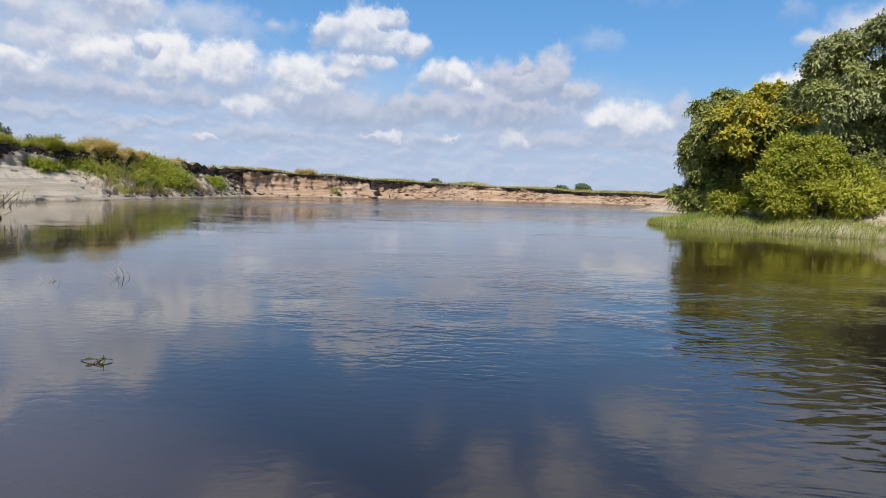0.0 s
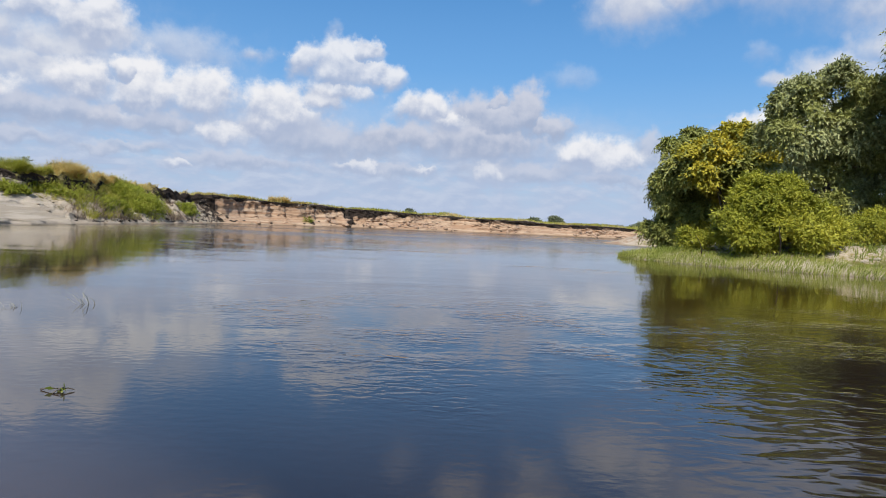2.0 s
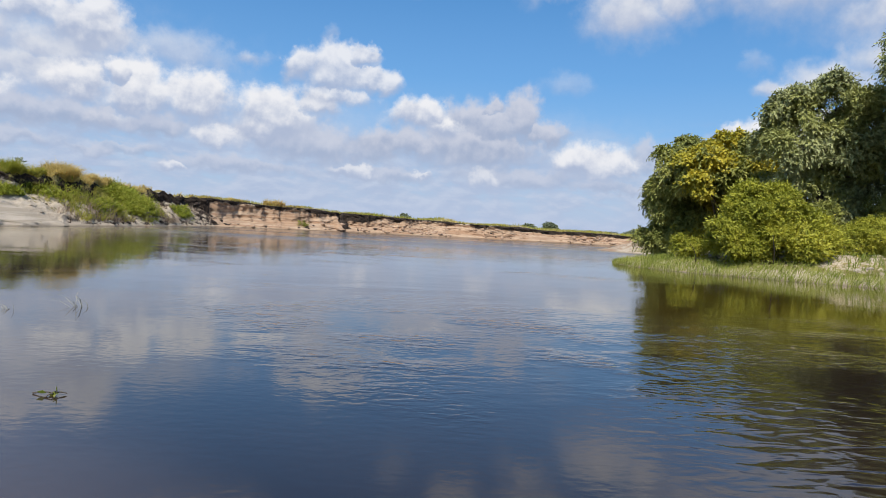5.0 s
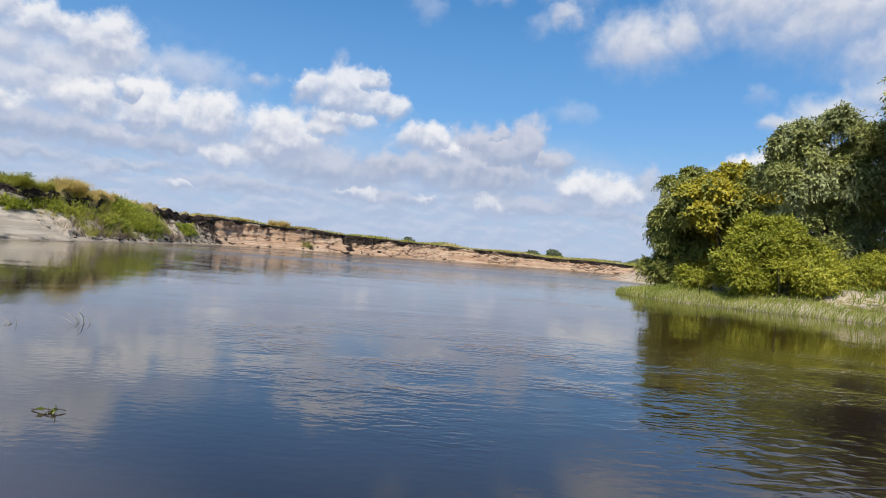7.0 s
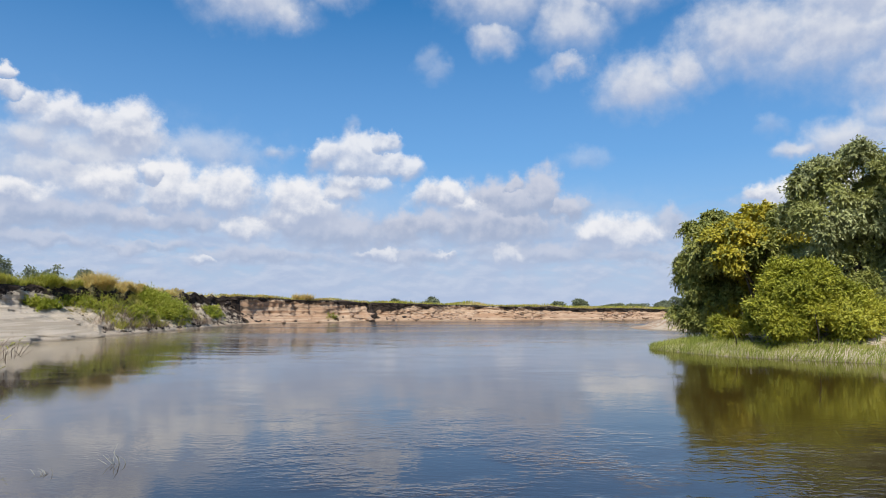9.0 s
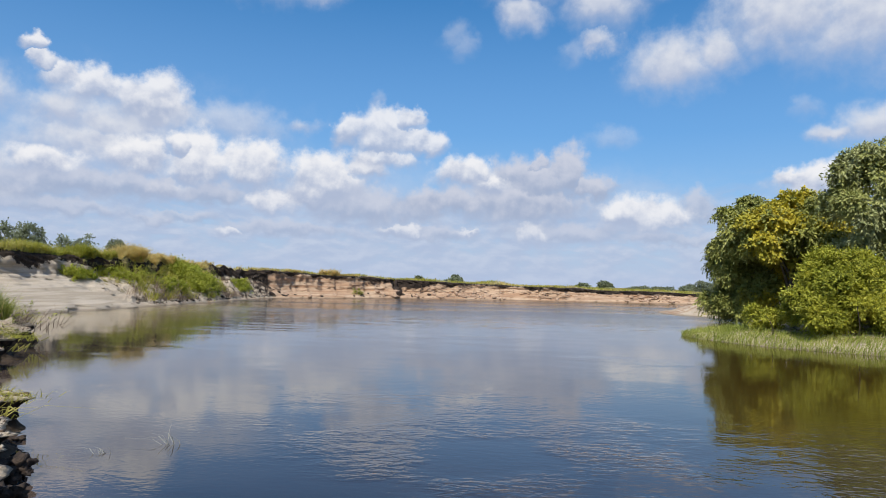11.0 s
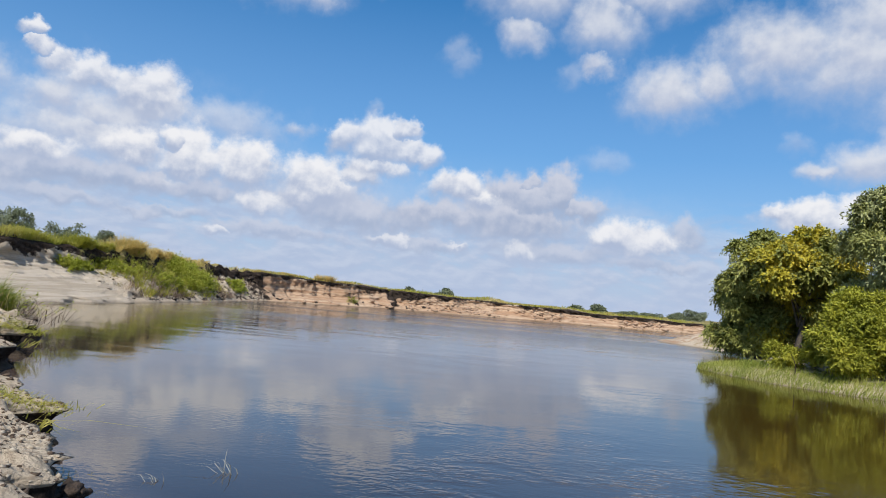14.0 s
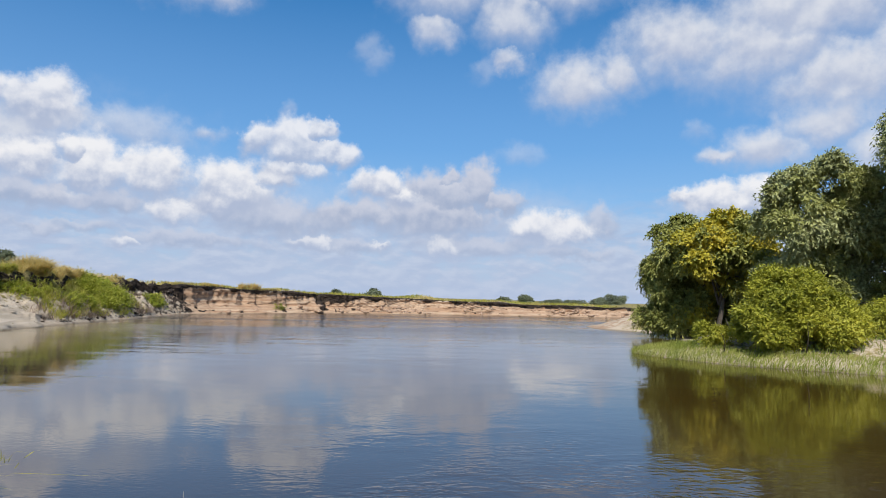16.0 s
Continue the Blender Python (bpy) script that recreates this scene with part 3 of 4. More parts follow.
class Bank:
    """A bank as one sheet, from under the water over its edge and face to the land behind."""

    def __init__(self, line, step, soft):
        self.shore, self.at, self.marks = smooth_line(line, step)
        tang = np.gradient(self.shore, self.at, axis=0)
        tang = unit(blur(tang, self.at, soft))
        self.inland = np.stack([-tang[:, 1], tang[:, 0]], -1)

    def build(self, stations, subs, back):
        """stations: for each station along the face, arrays of (d, z) for all places along the shore."""
        rows_d, rows_z, key = [], [], []
        for k in range(len(stations) - 1):
            for u in np.arange(subs[k]) / subs[k]:
                rows_d.append(stations[k][0] * (1 - u) + stations[k + 1][0] * u)
                rows_z.append(stations[k][1] * (1 - u) + stations[k + 1][1] * u)
                key.append(k + u)
        rows_d.append(stations[-1][0])
        rows_z.append(stations[-1][1])
        key.append(len(stations) - 1.0)
        d, z = np.stack(rows_d, 1), np.stack(rows_z, 1)
        p = np.empty((*d.shape, 3))
        p[..., :2] = self.shore[:, None] + self.inland[:, None] * d[..., None]
        p[..., 2] = z
        extra = back(p[:, -1])
        self.key = np.array(key + [len(stations) + i for i in range(len(extra))], dtype=float)
        self.p = np.concatenate([p] + [e[:, None] for e in extra], 1)
        return self

    def quads(self):
        n, m = self.p.shape[:2]
        i, j = np.meshgrid(np.arange(n - 1), np.arange(m - 1), indexing="ij")
        a = i * m + j
        return np.stack([a, a + m, a + m + 1, a + 1], -1).reshape(-1, 4)

    def place(self, s, k):
        """Points of the finished sheet at arc lengths s and stations k."""
        fi = np.clip(np.interp(s, self.at, np.arange(len(self.at))), 0, len(self.at) - 1.001)
        fj = np.clip(np.interp(k, self.key, np.arange(len(self.key))), 0, len(self.key) - 1.001)
        i, j = fi.astype(int), fj.astype(int)
        u, v = (fi - i)[:, None], (fj - j)[:, None]
        p = self.p
        return (p[i, j] * (1 - u) + p[i + 1, j] * u) * (1 - v) + (p[i, j + 1] * (1 - u) + p[i + 1, j + 1] * u) * v


# the near shore runs from behind the camera to the cove, then the slumped bank, the bend and the far cliff
NEAR = [(60, -30), (25, -9), (8, -2), (2.5, 0.1), (0.3, 0.6), (-1.0, 1.0), (-1.95, 1.8), (-2.45, 2.7), (-2.9, 3.9), (-3.5, 5.0), (-4.4, 6.2),
        (-5.5, 7.5), (-6.8, 8.9), (-7.7, 10.9), (-8.8, 12.8), (-10.3, 15.2)]
COVE = [(-12.6, 17.2), (-14.8, 20), (-15.6, 23.5), (-15.3, 28), (-15.2, 33), (-15.0, 39), (-15.1, 44), (-14.9, 47.6), (-14.4, 49.6)]
FAR = [(-13.0, 51.4), (-11.0, 53.6), (-6.4, 59), (-1, 62), (5, 64.5), (11, 66.5), (17, 68.5), (26, 71.5), (42, 77), (70, 92), (150, 140), (400, 300)]


def near_step(x, y):
    if y < -2 or x > 45 or y > 100:
        return 1.5
    return 0.05 if y < 15 and x < 1 else 0.11


left_bank = Bank(NEAR + COVE + FAR, near_step, 1.1)
n_near, n_cove = len(NEAR), len(NEAR) + len(COVE)
S = left_bank.at
MARK = left_bank.marks
s_tip, s_cove, s_sand, s_green, s_bend = MARK[n_near - 1], MARK[n_near + 1], MARK[n_near + 3], MARK[n_near + 6], MARK[n_cove - 1]
crest = np.interp(S, [0, MARK[4], s_tip, s_sand, s_bend, MARK[n_cove + 2], MARK[n_cove + 4], MARK[n_cove + 6], MARK[n_cove + 8]],
                  [2.0, 2.2, 2.35, 2.3, 2.1, 1.75, 1.45, 1.2, 1.1])
crest = crest + 0.38 * np.exp(-((S - MARK[12] + 0.1) / 0.75) ** 2)
wob = lumps(np.stack([S, S * 0, S * 0], -1), 0.35, 0.5) * 0.5
terrace = np.interp(S, [s_tip - 1, s_cove], [1, 0])
sandy = np.interp(S, [s_tip - 1, s_cove, s_sand + 0.5, s_sand + 4.0], [0, 1, 1, 0])
slump = np.interp(S, [s_sand + 0.5, s_sand + 4.0, s_bend - 1.4, s_bend + 0.6], [0, 1, 1, 0])
cliff = 1 - terrace - sandy - slump


narrow = np.interp(S, [MARK[7], MARK[9], MARK[11], MARK[12], MARK[12] + 0.6, s_tip], [1.0, 0.68, 0.56, 0.47, 0.60, 0.55])


def station(a, b, c, d):
    """(d, z) of one station of the face for terrace, sand slope, slump and cliff; z below zero counts down from the crest."""
    def high(z):
        return z if np.isscalar(z) and z >= 0 else crest + z
    dd = terrace * a[0] * narrow + sandy * b[0] + slump * c[0] + cliff * d[0]
    zz = terrace * high(a[1]) + sandy * high(b[1]) + slump * high(c[1]) + cliff * high(d[1])
    return dd, zz


deep = (np.full_like(S, -2.5), np.full_like(S, -0.9))
foot = (np.full_like(S, -0.05), np.full_like(S, -0.12))
STATIONS = [
    deep, foot,
    station((0.20, 0.10), (0.14, 0.05), (0.16, 0.07), (0.25, 0.08)),
    station((-0.04, 0.32), (0.24, 0.15), (0.50, 0.27), (0.6, 0.22)),
    station((2.6, 0.62), (1.9, 0.80), (1.3, 0.95), (1.0, 0.45)),
    station((5.2, 1.5), (3.3, 1.42), (2.2, 1.42), (1.28, 0.75)),
    station((5.45, -0.55), (3.45, -0.5), (2.4, -0.48), (1.46, -0.38)),
    station((5.42, -0.12), (3.45, -0.1), (2.45, -0.1), (1.40, -0.07)),
    station((5.7, -0.0001), (3.7, -0.0001), (2.7, -0.0001), (1.62, -0.0001)),
    station((6.6, -0.0001), (4.6, -0.0001), (3.6, -0.0001), (2.4, -0.0001)),
    station((9.5, -0.0001), (7.5, -0.0001), (6.5, -0.0001), (5.4, -0.0001)),
]
STATIONS = [(d + (wob * 0.6 * min(1, max(0, k - 3) / 3) if k > 2 else 0), z) for k, (d, z) in enumerate(STATIONS)]
wide = unit(blur(left_bank.inland, S, 16.0))


def left_back(p):
    out = []
    for far in (12, 60, 400, 2400):
        q = p.copy()
        q[:, :2] += wide * far
        out.append(q)
    return out


left_bank.build(STATIONS, [3, 3, 6, 30, 24, 9, 9, 3, 3, 3], left_back)


def weather_left(bank):
    """Gullies, lumps and crumbs on the bank, and what it is made of from place to place, with shade painted into the
    hollows.
    """
    p, key = bank.p, bank.key
    n, m = p.shape[:2]
    flat = p.reshape(-1, 3)
    k = np.tile(key, n)
    s = np.repeat(bank.at, m)
    tr, sd, sl, cl = (np.repeat(a, m) for a in (terrace, sandy, slump, cliff))
    inl = np.repeat(bank.inland, m, 0)
    face = np.clip((k - 3.6) / 1.0, 0, 1) * np.clip((8.2 - k) / 1.0, 0, 1)
    edge = np.clip((k - 1.2) / 0.6, 0, 1) * np.clip((3.4 - k) / 0.4, 0, 1)
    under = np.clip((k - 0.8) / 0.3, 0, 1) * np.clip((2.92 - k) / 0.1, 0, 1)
    rough = lumps(flat * np.array([1, 1, 0.35]), 2.2, 0.1, 4)
    ribs = lumps(np.stack([s, s * 0, flat[:, 2] * 0.25], -1), 1.1, 0.2, 4)
    push = face * (0.13 * rough * (1 - 0.6 * tr * (k < 5.4)) * (1 - 0.72 * cl) * (1 - 0.6 * sd) + 0.20 * ribs * (0.22 * cl + 0.7 * sl + 0.5 * sd + 0.5 * tr) + 0.07 * lumps(flat, 7.0, 0.55, 3) + 0.05 * cl * lumps(flat * np.array([1, 1, 0.7]), 3.0, 0.15, 4))
    bite = lumps(np.stack([s, s * 0, k * 0.2], -1), 1.5, 0.7, 3)
    push += edge * tr * np.clip((s - MARK[7]) / 1.5, 0, 1) * (0.12 + 0.26 * np.clip(bite + 0.35, 0, 1.6) + 0.05 * rough + 0.045 * lumps(flat, 6.5, 0.49, 3))
    push += edge * (1 - tr) * 0.12 * rough
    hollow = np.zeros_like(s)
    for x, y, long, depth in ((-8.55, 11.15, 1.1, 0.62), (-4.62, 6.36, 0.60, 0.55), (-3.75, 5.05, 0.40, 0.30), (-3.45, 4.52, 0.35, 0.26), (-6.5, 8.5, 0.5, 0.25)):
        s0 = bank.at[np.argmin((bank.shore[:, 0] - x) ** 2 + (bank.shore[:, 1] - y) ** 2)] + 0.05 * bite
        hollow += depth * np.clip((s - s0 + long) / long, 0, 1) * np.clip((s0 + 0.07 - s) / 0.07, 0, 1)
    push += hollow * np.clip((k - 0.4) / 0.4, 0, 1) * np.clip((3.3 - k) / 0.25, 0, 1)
    for x, y, long, out in ((-8.55, 11.15, 0.7, 0.22), (-4.62, 6.36, 0.55, 0.26)):
        s0 = bank.at[np.argmin((bank.shore[:, 0] - x) ** 2 + (bank.shore[:, 1] - y) ** 2)]
        push -= out * np.clip((s - s0) / 0.1, 0, 1) * np.clip((s0 + long - s) / long, 0, 1) * np.clip((k - 1.0) / 0.4, 0, 1) * np.clip((3.6 - k) / 0.5, 0, 1)
    s_cleft = bank.at[np.argmin((bank.shore[:, 0] + 5.6) ** 2 + (bank.shore[:, 1] - 59.4) ** 2)]
    cleft = np.exp(-((s - s_cleft) / 0.45) ** 2) * np.clip((k - 3.0) / 0.6, 0, 1)
    spur = np.exp(-((s - s_cleft + 0.75) / 0.35) ** 2) * np.clip((6.2 - k) / 2.0, 0, 1) * np.clip((k - 2.2) / 0.6, 0, 1)
    push += cleft * 1.0 * np.clip((8.6 - k) / 0.6, 0, 1) - 0.65 * spur
    # the face breaks off in steps and shallow bays
    bay = lumps(np.stack([s, s * 0, s * 0], -1), 0.55, 0.83, 4)
    push += cl * np.clip((k - 3.0) / 1.0, 0, 1) * np.clip((9.0 - k) / 1.2, 0, 1) * 0.30 * bay
    ledge = np.round(2.4 * lumps(np.stack([s * 0.6, flat[:, 2] * 2.2, s * 0], -1), 1.3, 0.66, 3)) / 2.4
    push += (cl + 0.5 * sl) * face * 0.04 * ledge
    flat[:, 0] += inl[:, 0] * push
    flat[:, 1] += inl[:, 1] * push
    ground = np.clip((k - 2.9) / 0.3, 0, 1) * np.clip((9.5 - k) / 2, 0, 1)
    crumbs = np.maximum(0, lumps(flat, 4.0, 0.9, 4) - 0.55) * 0.10 * tr
    flat[:, 2] += ground * (0.05 * lumps(flat, 0.9, 0.4, 3) * (tr + sl + 0.5 * cl) + 0.14 * rough * sl + 0.06 * sl * lumps(flat, 5.0, 0.57, 3) + crumbs)
    flat[:, 2] += sd * ground * 0.02 * lumps(flat * np.array([0.6, 0.6, 6]), 1.5, 0.8, 3)
    top = np.clip((k - 7.6) / 0.6, 0, 1) * np.clip((11.5 - k) / 2, 0, 1)
    flat[:, 2] += top * 0.10 * lumps(flat, 0.45, 0.6, 3)
    depth = 0.5 + 0.5 * lumps(np.stack([s, s * 0, s * 0], -1), 0.8, 0.35, 3)
    start = cl * (6.65 - 0.9 * np.clip(depth, -0.2, 1.6) - 0.8 * np.exp(-((s - s_cleft - 1.3) / 1.5) ** 2)) + (1 - cl) * (5.25 + 0.35 * sl - 0.3 * depth)
    start = start - 0.2 * tr + 0.25 * sd + sd * np.clip(0.35 + 0.9 * lumps(np.stack([s, s * 0, s * 0], -1), 0.6, 0.77, 3), -0.2, 1.3)
    crumbled = np.clip((s - s_bend + 5.5) / 1.5, 0, 1) * np.clip((s_bend + 0.7 - s) / 0.7, 0, 1)
    soil_and_shade = np.clip((k - start + 0.35) / 0.9, 0, 1) * np.clip((8.15 - k) / 0.3, 0, 1)
    # undercut and hollows: dark wet earth, with their shade put into the same colour
    soil_and_shade = np.maximum(soil_and_shade, 2.0 * under * tr)
    soil_and_shade = np.maximum(soil_and_shade, np.clip(hollow * 12, 0, 2) * np.clip((3.0 - k) / 0.05, 0, 1) * np.clip((k - 0.5), 0, 1))
    soil_and_shade = np.maximum(soil_and_shade, crumbled * np.clip((k - 1.9) / 0.5, 0, 1) * np.clip((7.5 - k), 0, 1) * (0.47 + 0.2 * np.clip((s - s_bend + 1.6), 0, 1)))
    # the cleft is coloured dark from its foot to the turf
    soil_and_shade = np.maximum(soil_and_shade, 1.8 * cleft * np.clip((8.2 - k) / 0.3, 0, 1))
    turf = np.clip((k - 7.7) / 0.5, 0, 1)
    turf = np.maximum(turf, sl * np.clip((k - 3.0) / 0.6, 0, 1) * 0.45 * (1 - crumbled))
    clay = cl * np.clip((7 - k) / 0.5, 0, 1) + sl * 0.35
    damp = np.clip((0.10 - flat[:, 2]) / 0.10, 0, 1)
    soil_and_shade = np.maximum(soil_and_shade, sl * 0.42 * np.clip((k - 1.9) / 0.4, 0, 1) * np.clip((4.6 - k) / 0.6, 0, 1))
    return dict(topsoil=soil_and_shade, turf=turf, subsoil=clay, damp=damp, pale=np.clip(sd + 0.3 * sl, 0, 1))


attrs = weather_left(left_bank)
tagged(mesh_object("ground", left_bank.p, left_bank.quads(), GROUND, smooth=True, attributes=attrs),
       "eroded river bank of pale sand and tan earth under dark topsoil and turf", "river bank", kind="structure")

# the other bank: a sand spit, then a wooded, reed-fringed shore
SPIT = [(400, 230), (120, 95), (60, 66), (35, 59), (22, 53), (14.8, 47.5), (12.6, 44.5), (12.5, 41), (13.6, 38.3), (13.6, 34.5)]
REEDS = [(12.4, 30), (10.6, 26.6), (8.9, 24.7), (7.2, 23.0), (7.5, 20.9), (8.6, 18.9), (10.7, 17.3), (14, 15.2), (20, 13), (35, 6), (80, -12), (200, -60)]


def right_step(x, y):
    return 0.15 if x < 24 else 2.0


right_bank = Bank(SPIT + REEDS, right_step, 1.0)
SR, MR = right_bank.at, right_bank.marks
r_spit = np.interp(SR, [MR[4], MR[5], MR[7], MR[8]], [0, 1, 1, 0])
one = np.ones_like(SR)
low_shore = np.interp(SR, [MR[7], MR[8], MR[12], MR[14]], [0.5, 0.40, 0.40, 0.60])
RIGHT = [
    (-2.5 * one, -0.8 * one), (-0.1 * one, -0.08 * one), (0.05 * one, 0.03 * one),
    (0.9 * one, 0.16 * one), (1.5 * one, 0.42 * r_spit + 0.30 * (1 - r_spit)), (2.6 * one, 0.78 * r_spit + low_shore * (1 - r_spit)), (3.4 * one, 0.92 * r_spit + 1.25 * low_shore * (1 - r_spit)),
]


def right_back(p):
    x = np.maximum(p[:, 0] + 2.5, 18.0)
    y = np.interp(x, [18, 60, 120, 400], [31, 30, 45, 90])
    mid = np.stack([x, y, np.full(len(p), 0.85)], -1)
    half = p * 0.5 + mid * 0.5
    half[:, 2] = 0.7
    return [half, mid]


right_bank.build(RIGHT, [2, 2, 4, 6, 6, 4], right_back)
flat = right_bank.p.reshape(-1, 3)
kk = np.tile(right_bank.key, len(SR))
flat[:, 2] += np.clip(kk - 2, 0, 1) * 0.05 * lumps(flat, 0.8, 0.25, 4) * np.clip((7.5 - kk), 0, 1)
spit_w = np.repeat(r_spit, right_bank.p.shape[1])
tagged(mesh_object("ground_far_side", right_bank.p, right_bank.quads(), GROUND, smooth=True,
                   attributes=dict(topsoil=0 * kk, subsoil=0.1 + 0.40 * spit_w, pale=0 * spit_w, turf=(1 - spit_w) * np.clip((kk - 3) / 2, 0, 0.48) + np.repeat(np.interp(SR, [MR[7], MR[8], MR[11], MR[12]], [0, 1, 1, 0]), right_bank.p.shape[1]) * np.clip((kk - 2.3) * 2, 0, 0.9),
                                   damp=np.clip((0.06 - flat[:, 2]) / 0.06, 0, 1))),
       "low sandy shore with a bare sand spit beyond the reeds", "river bank", kind="structure")


# ---- trees and bushes of the wooded shore ----
def tree(name, base, height, lobes, twigs, mat, label, category="tree", leaves_each=9, reach=0.5, droop=0.5, leaf=(0.12, 0.035),
         trunk=0.16, seed=1, second=None, stems=1, group="", heads=9, head=0.42):
    """Trunk and limbs that reach into the lobes, and a crown of drooping leafy twigs. Lobes stand relative to the base."""
    r = np.random.default_rng(seed)
    ob = thing(name, base, label, category, group)
    lobes = np.asarray(lobes, dtype=float)
    u = np.linspace(0, 1, 8)
    top = np.array([lobes[:, 0].mean(), lobes[:, 1].mean(), height * 0.62])
    for k in range(stems):
        foot_at = np.array([r.normal() * 0.25 * (stems > 1), r.normal() * 0.25 * (stems > 1), -0.6])
        goal = top + np.array([r.normal(), r.normal(), 0]) * 0.3 * stems
        path = foot_at + (goal - foot_at) * u[:, None] + np.stack([np.sin(u * 3 + k) * 0.12, np.cos(u * 4 + k) * 0.1 - 0.1, u * 0], -1)
        v, q = tube_mesh(path, trunk * (1 - 0.7 * u) + 0.06 * trunk * (u < 0.1))
        mesh_object("trunk", v, q, BARK, ob, True)
    for lobe in lobes:
        start = top * r.uniform(0.35, 0.85)
        w = np.linspace(0, 1, 6)[:, None]
        path = start + (lobe[:3] - start) * w
        path[:, 2] += np.sin(w[:, 0] * np.pi) * 0.15
        v, q = tube_mesh(path, trunk * 0.5 * (1 - 0.8 * w[:, 0]), 5)
        mesh_object("limb", v, q, BARK, ob, True)
    p, d = crown_points(lobes, twigs, r, heads, head, 0.05)
    d[:, 2] += 0.15
    if second is None:
        v, q = sprays(p, d, leaves_each, reach, droop, leaf[0], leaf[1], r)
        mesh_object("crown", v, q, mat, ob)
    else:
        other, spot = second
        pick = lumps(p, spot, seed * 0.01 + 0.2, 2) + r.normal(size=len(p)) * 0.35 > 0.05
        for chosen, mm, nm in ((~pick, mat, "crown"), (pick, other, "lighter_crown")):
            v, q = sprays(p[chosen], d[chosen], leaves_each, reach, droop, leaf[0], leaf[1], r)
            mesh_object(nm, v, q, mm, ob)
    return ob


tree("willow", (13.1, 31.9, 0.5), 5.3, [(-0.17, -0.52, 4.61, 1.22, 1.3, 0.95), (-0.78, -0.87, 3.56, 0.95, 1.3, 0.87), (-0.70, 0.35, 2.1, 0.85, 0.9, 0.8), (0.52, -0.78, 3.74, 1.3, 1.39, 1.04), (-0.6, 0.87, 0.78, 1.04, 0.78, 0.78), (0.17, 1.04, 1.65, 1.22, 0.78, 1.13), (-0.17, 0.78, 2.96, 1.04, 0.78, 1.13), (1.22, 1.04, 2.78, 1.39, 0.78, 1.3), (1.3, -0.35, 4.61, 1.13, 1.22, 0.87)],
     12500, WILLOW, "dense dark green willow overhanging the water beside the sand spit", seed=3, droop=0.7, leaf=(0.16, 0.062), reach=0.35, heads=11, head=0.31, second=(WILLOW_LIGHT, 0.9))
tree("maple", (14.3, 30.6, 0.55), 5.0, [(-1.16, -0.71, 4.07, 1.33, 1.24, 0.89), (0.27, -0.53, 4.43, 1.41, 1.33, 0.97), (-1.16, -1.16, 3.01, 1.16, 1.16, 0.62), (1.41, -0.17, 4.6, 1.41, 1.33, 1.06), (0.27, -1.24, 3.46, 1.41, 1.16, 0.8), (1.94, 0.09, 3.54, 1.41, 1.24, 1.16), (0.89, -0.53, 2.48, 1.24, 1.06, 0.62), (1.41, 0.71, 1.77, 1.41, 0.8, 1.24), (0.17, 0.89, 2.83, 1.41, 0.8, 1.33), (-0.71, 1.06, 1.41, 1.24, 0.8, 1.16)],
     12500, WILLOW, "broad tree with yellowing green leaves beside the willows", seed=5, droop=0.25, leaf=(0.15, 0.095), reach=0.32, second=(YELLOWING, 1.1), leaves_each=8, heads=11, head=0.31)
tree("bush", (13.3, 32.2, 0.45), 2.0, [(-0.7, 0, 0.5, 0.8, 0.8, 0.6), (0.2, 0.3, 0.8, 1.1, 0.9, 0.9), (1.5, 0.3, 0.9, 1.2, 0.9, 1.0), (2.6, 0.5, 1.1, 1.2, 0.9, 1.1), (0.6, 0.6, 1.7, 1.1, 0.9, 0.9)],
     5200, WILLOW, "shady dark green bushes under the trees", "bush", seed=15, droop=0.4, leaf=(0.16, 0.06), reach=0.35, trunk=0.06, stems=3)
tree("willow", (16.2, 25.6, 1.15), 6.8, [(-1.2, -0.4, 4.9, 1.4, 1.5, 1.2), (0.0, -0.6, 5.4, 1.5, 1.6, 1.2), (-1.6, -0.4, 3.7, 1.3, 1.4, 1.3), (-0.2, -0.7, 3.6, 1.7, 1.5, 1.4), (1.4, -0.6, 4.6, 1.6, 1.6, 1.6), (1.3, -0.5, 2.6, 1.7, 1.4, 1.4), (-0.8, 0.2, 2.0, 1.7, 1.3, 1.2), (0.4, 0.3, 1.2, 1.8, 1.2, 1.0), (-1.3, 0.4, 0.9, 1.4, 1.1, 0.9)],
     19000, WILLOW_GREY, "tall grey-green willow with drooping branches", seed=8, droop=0.5, leaf=(0.15, 0.060), reach=0.36, trunk=0.22, heads=11, head=0.31, second=(WILLOW_LIGHT, 0.8))
tree("willow", (18.2, 22.2, 1.0), 9.0, [(-0.4, -0.4, 7.2, 1.5, 1.5, 1.3), (-1.3, -0.5, 6.6, 1.3, 1.3, 1.0), (0.6, 0, 6.0, 2.0, 1.9, 1.7), (0.9, 0, 4.2, 2.0, 1.8, 1.6), (0.6, -0.3, 2.4, 1.9, 1.7, 1.5)],
     11000, WILLOW_GREY, "tallest grey-green willow standing above the others", seed=9, droop=0.7, leaf=(0.16, 0.060), reach=0.45, trunk=0.25, second=(WILLOW_LIGHT, 0.9))
tree("bush", (15.8, 24.4, 0.8), 2.0, [(-1.8, 0, 0.7, 1.2, 0.9, 0.8), (0, 0, 0.9, 1.4, 1.0, 1.0), (1.8, 0, 1.0, 1.5, 1.0, 1.1), (3.2, 0, 1.2, 1.4, 1.0, 1.1)],
     5200, WILLOW, "dark green undergrowth below the willows", "bush", seed=16, droop=0.4, leaf=(0.11, 0.045), reach=0.35, trunk=0.05, stems=4)
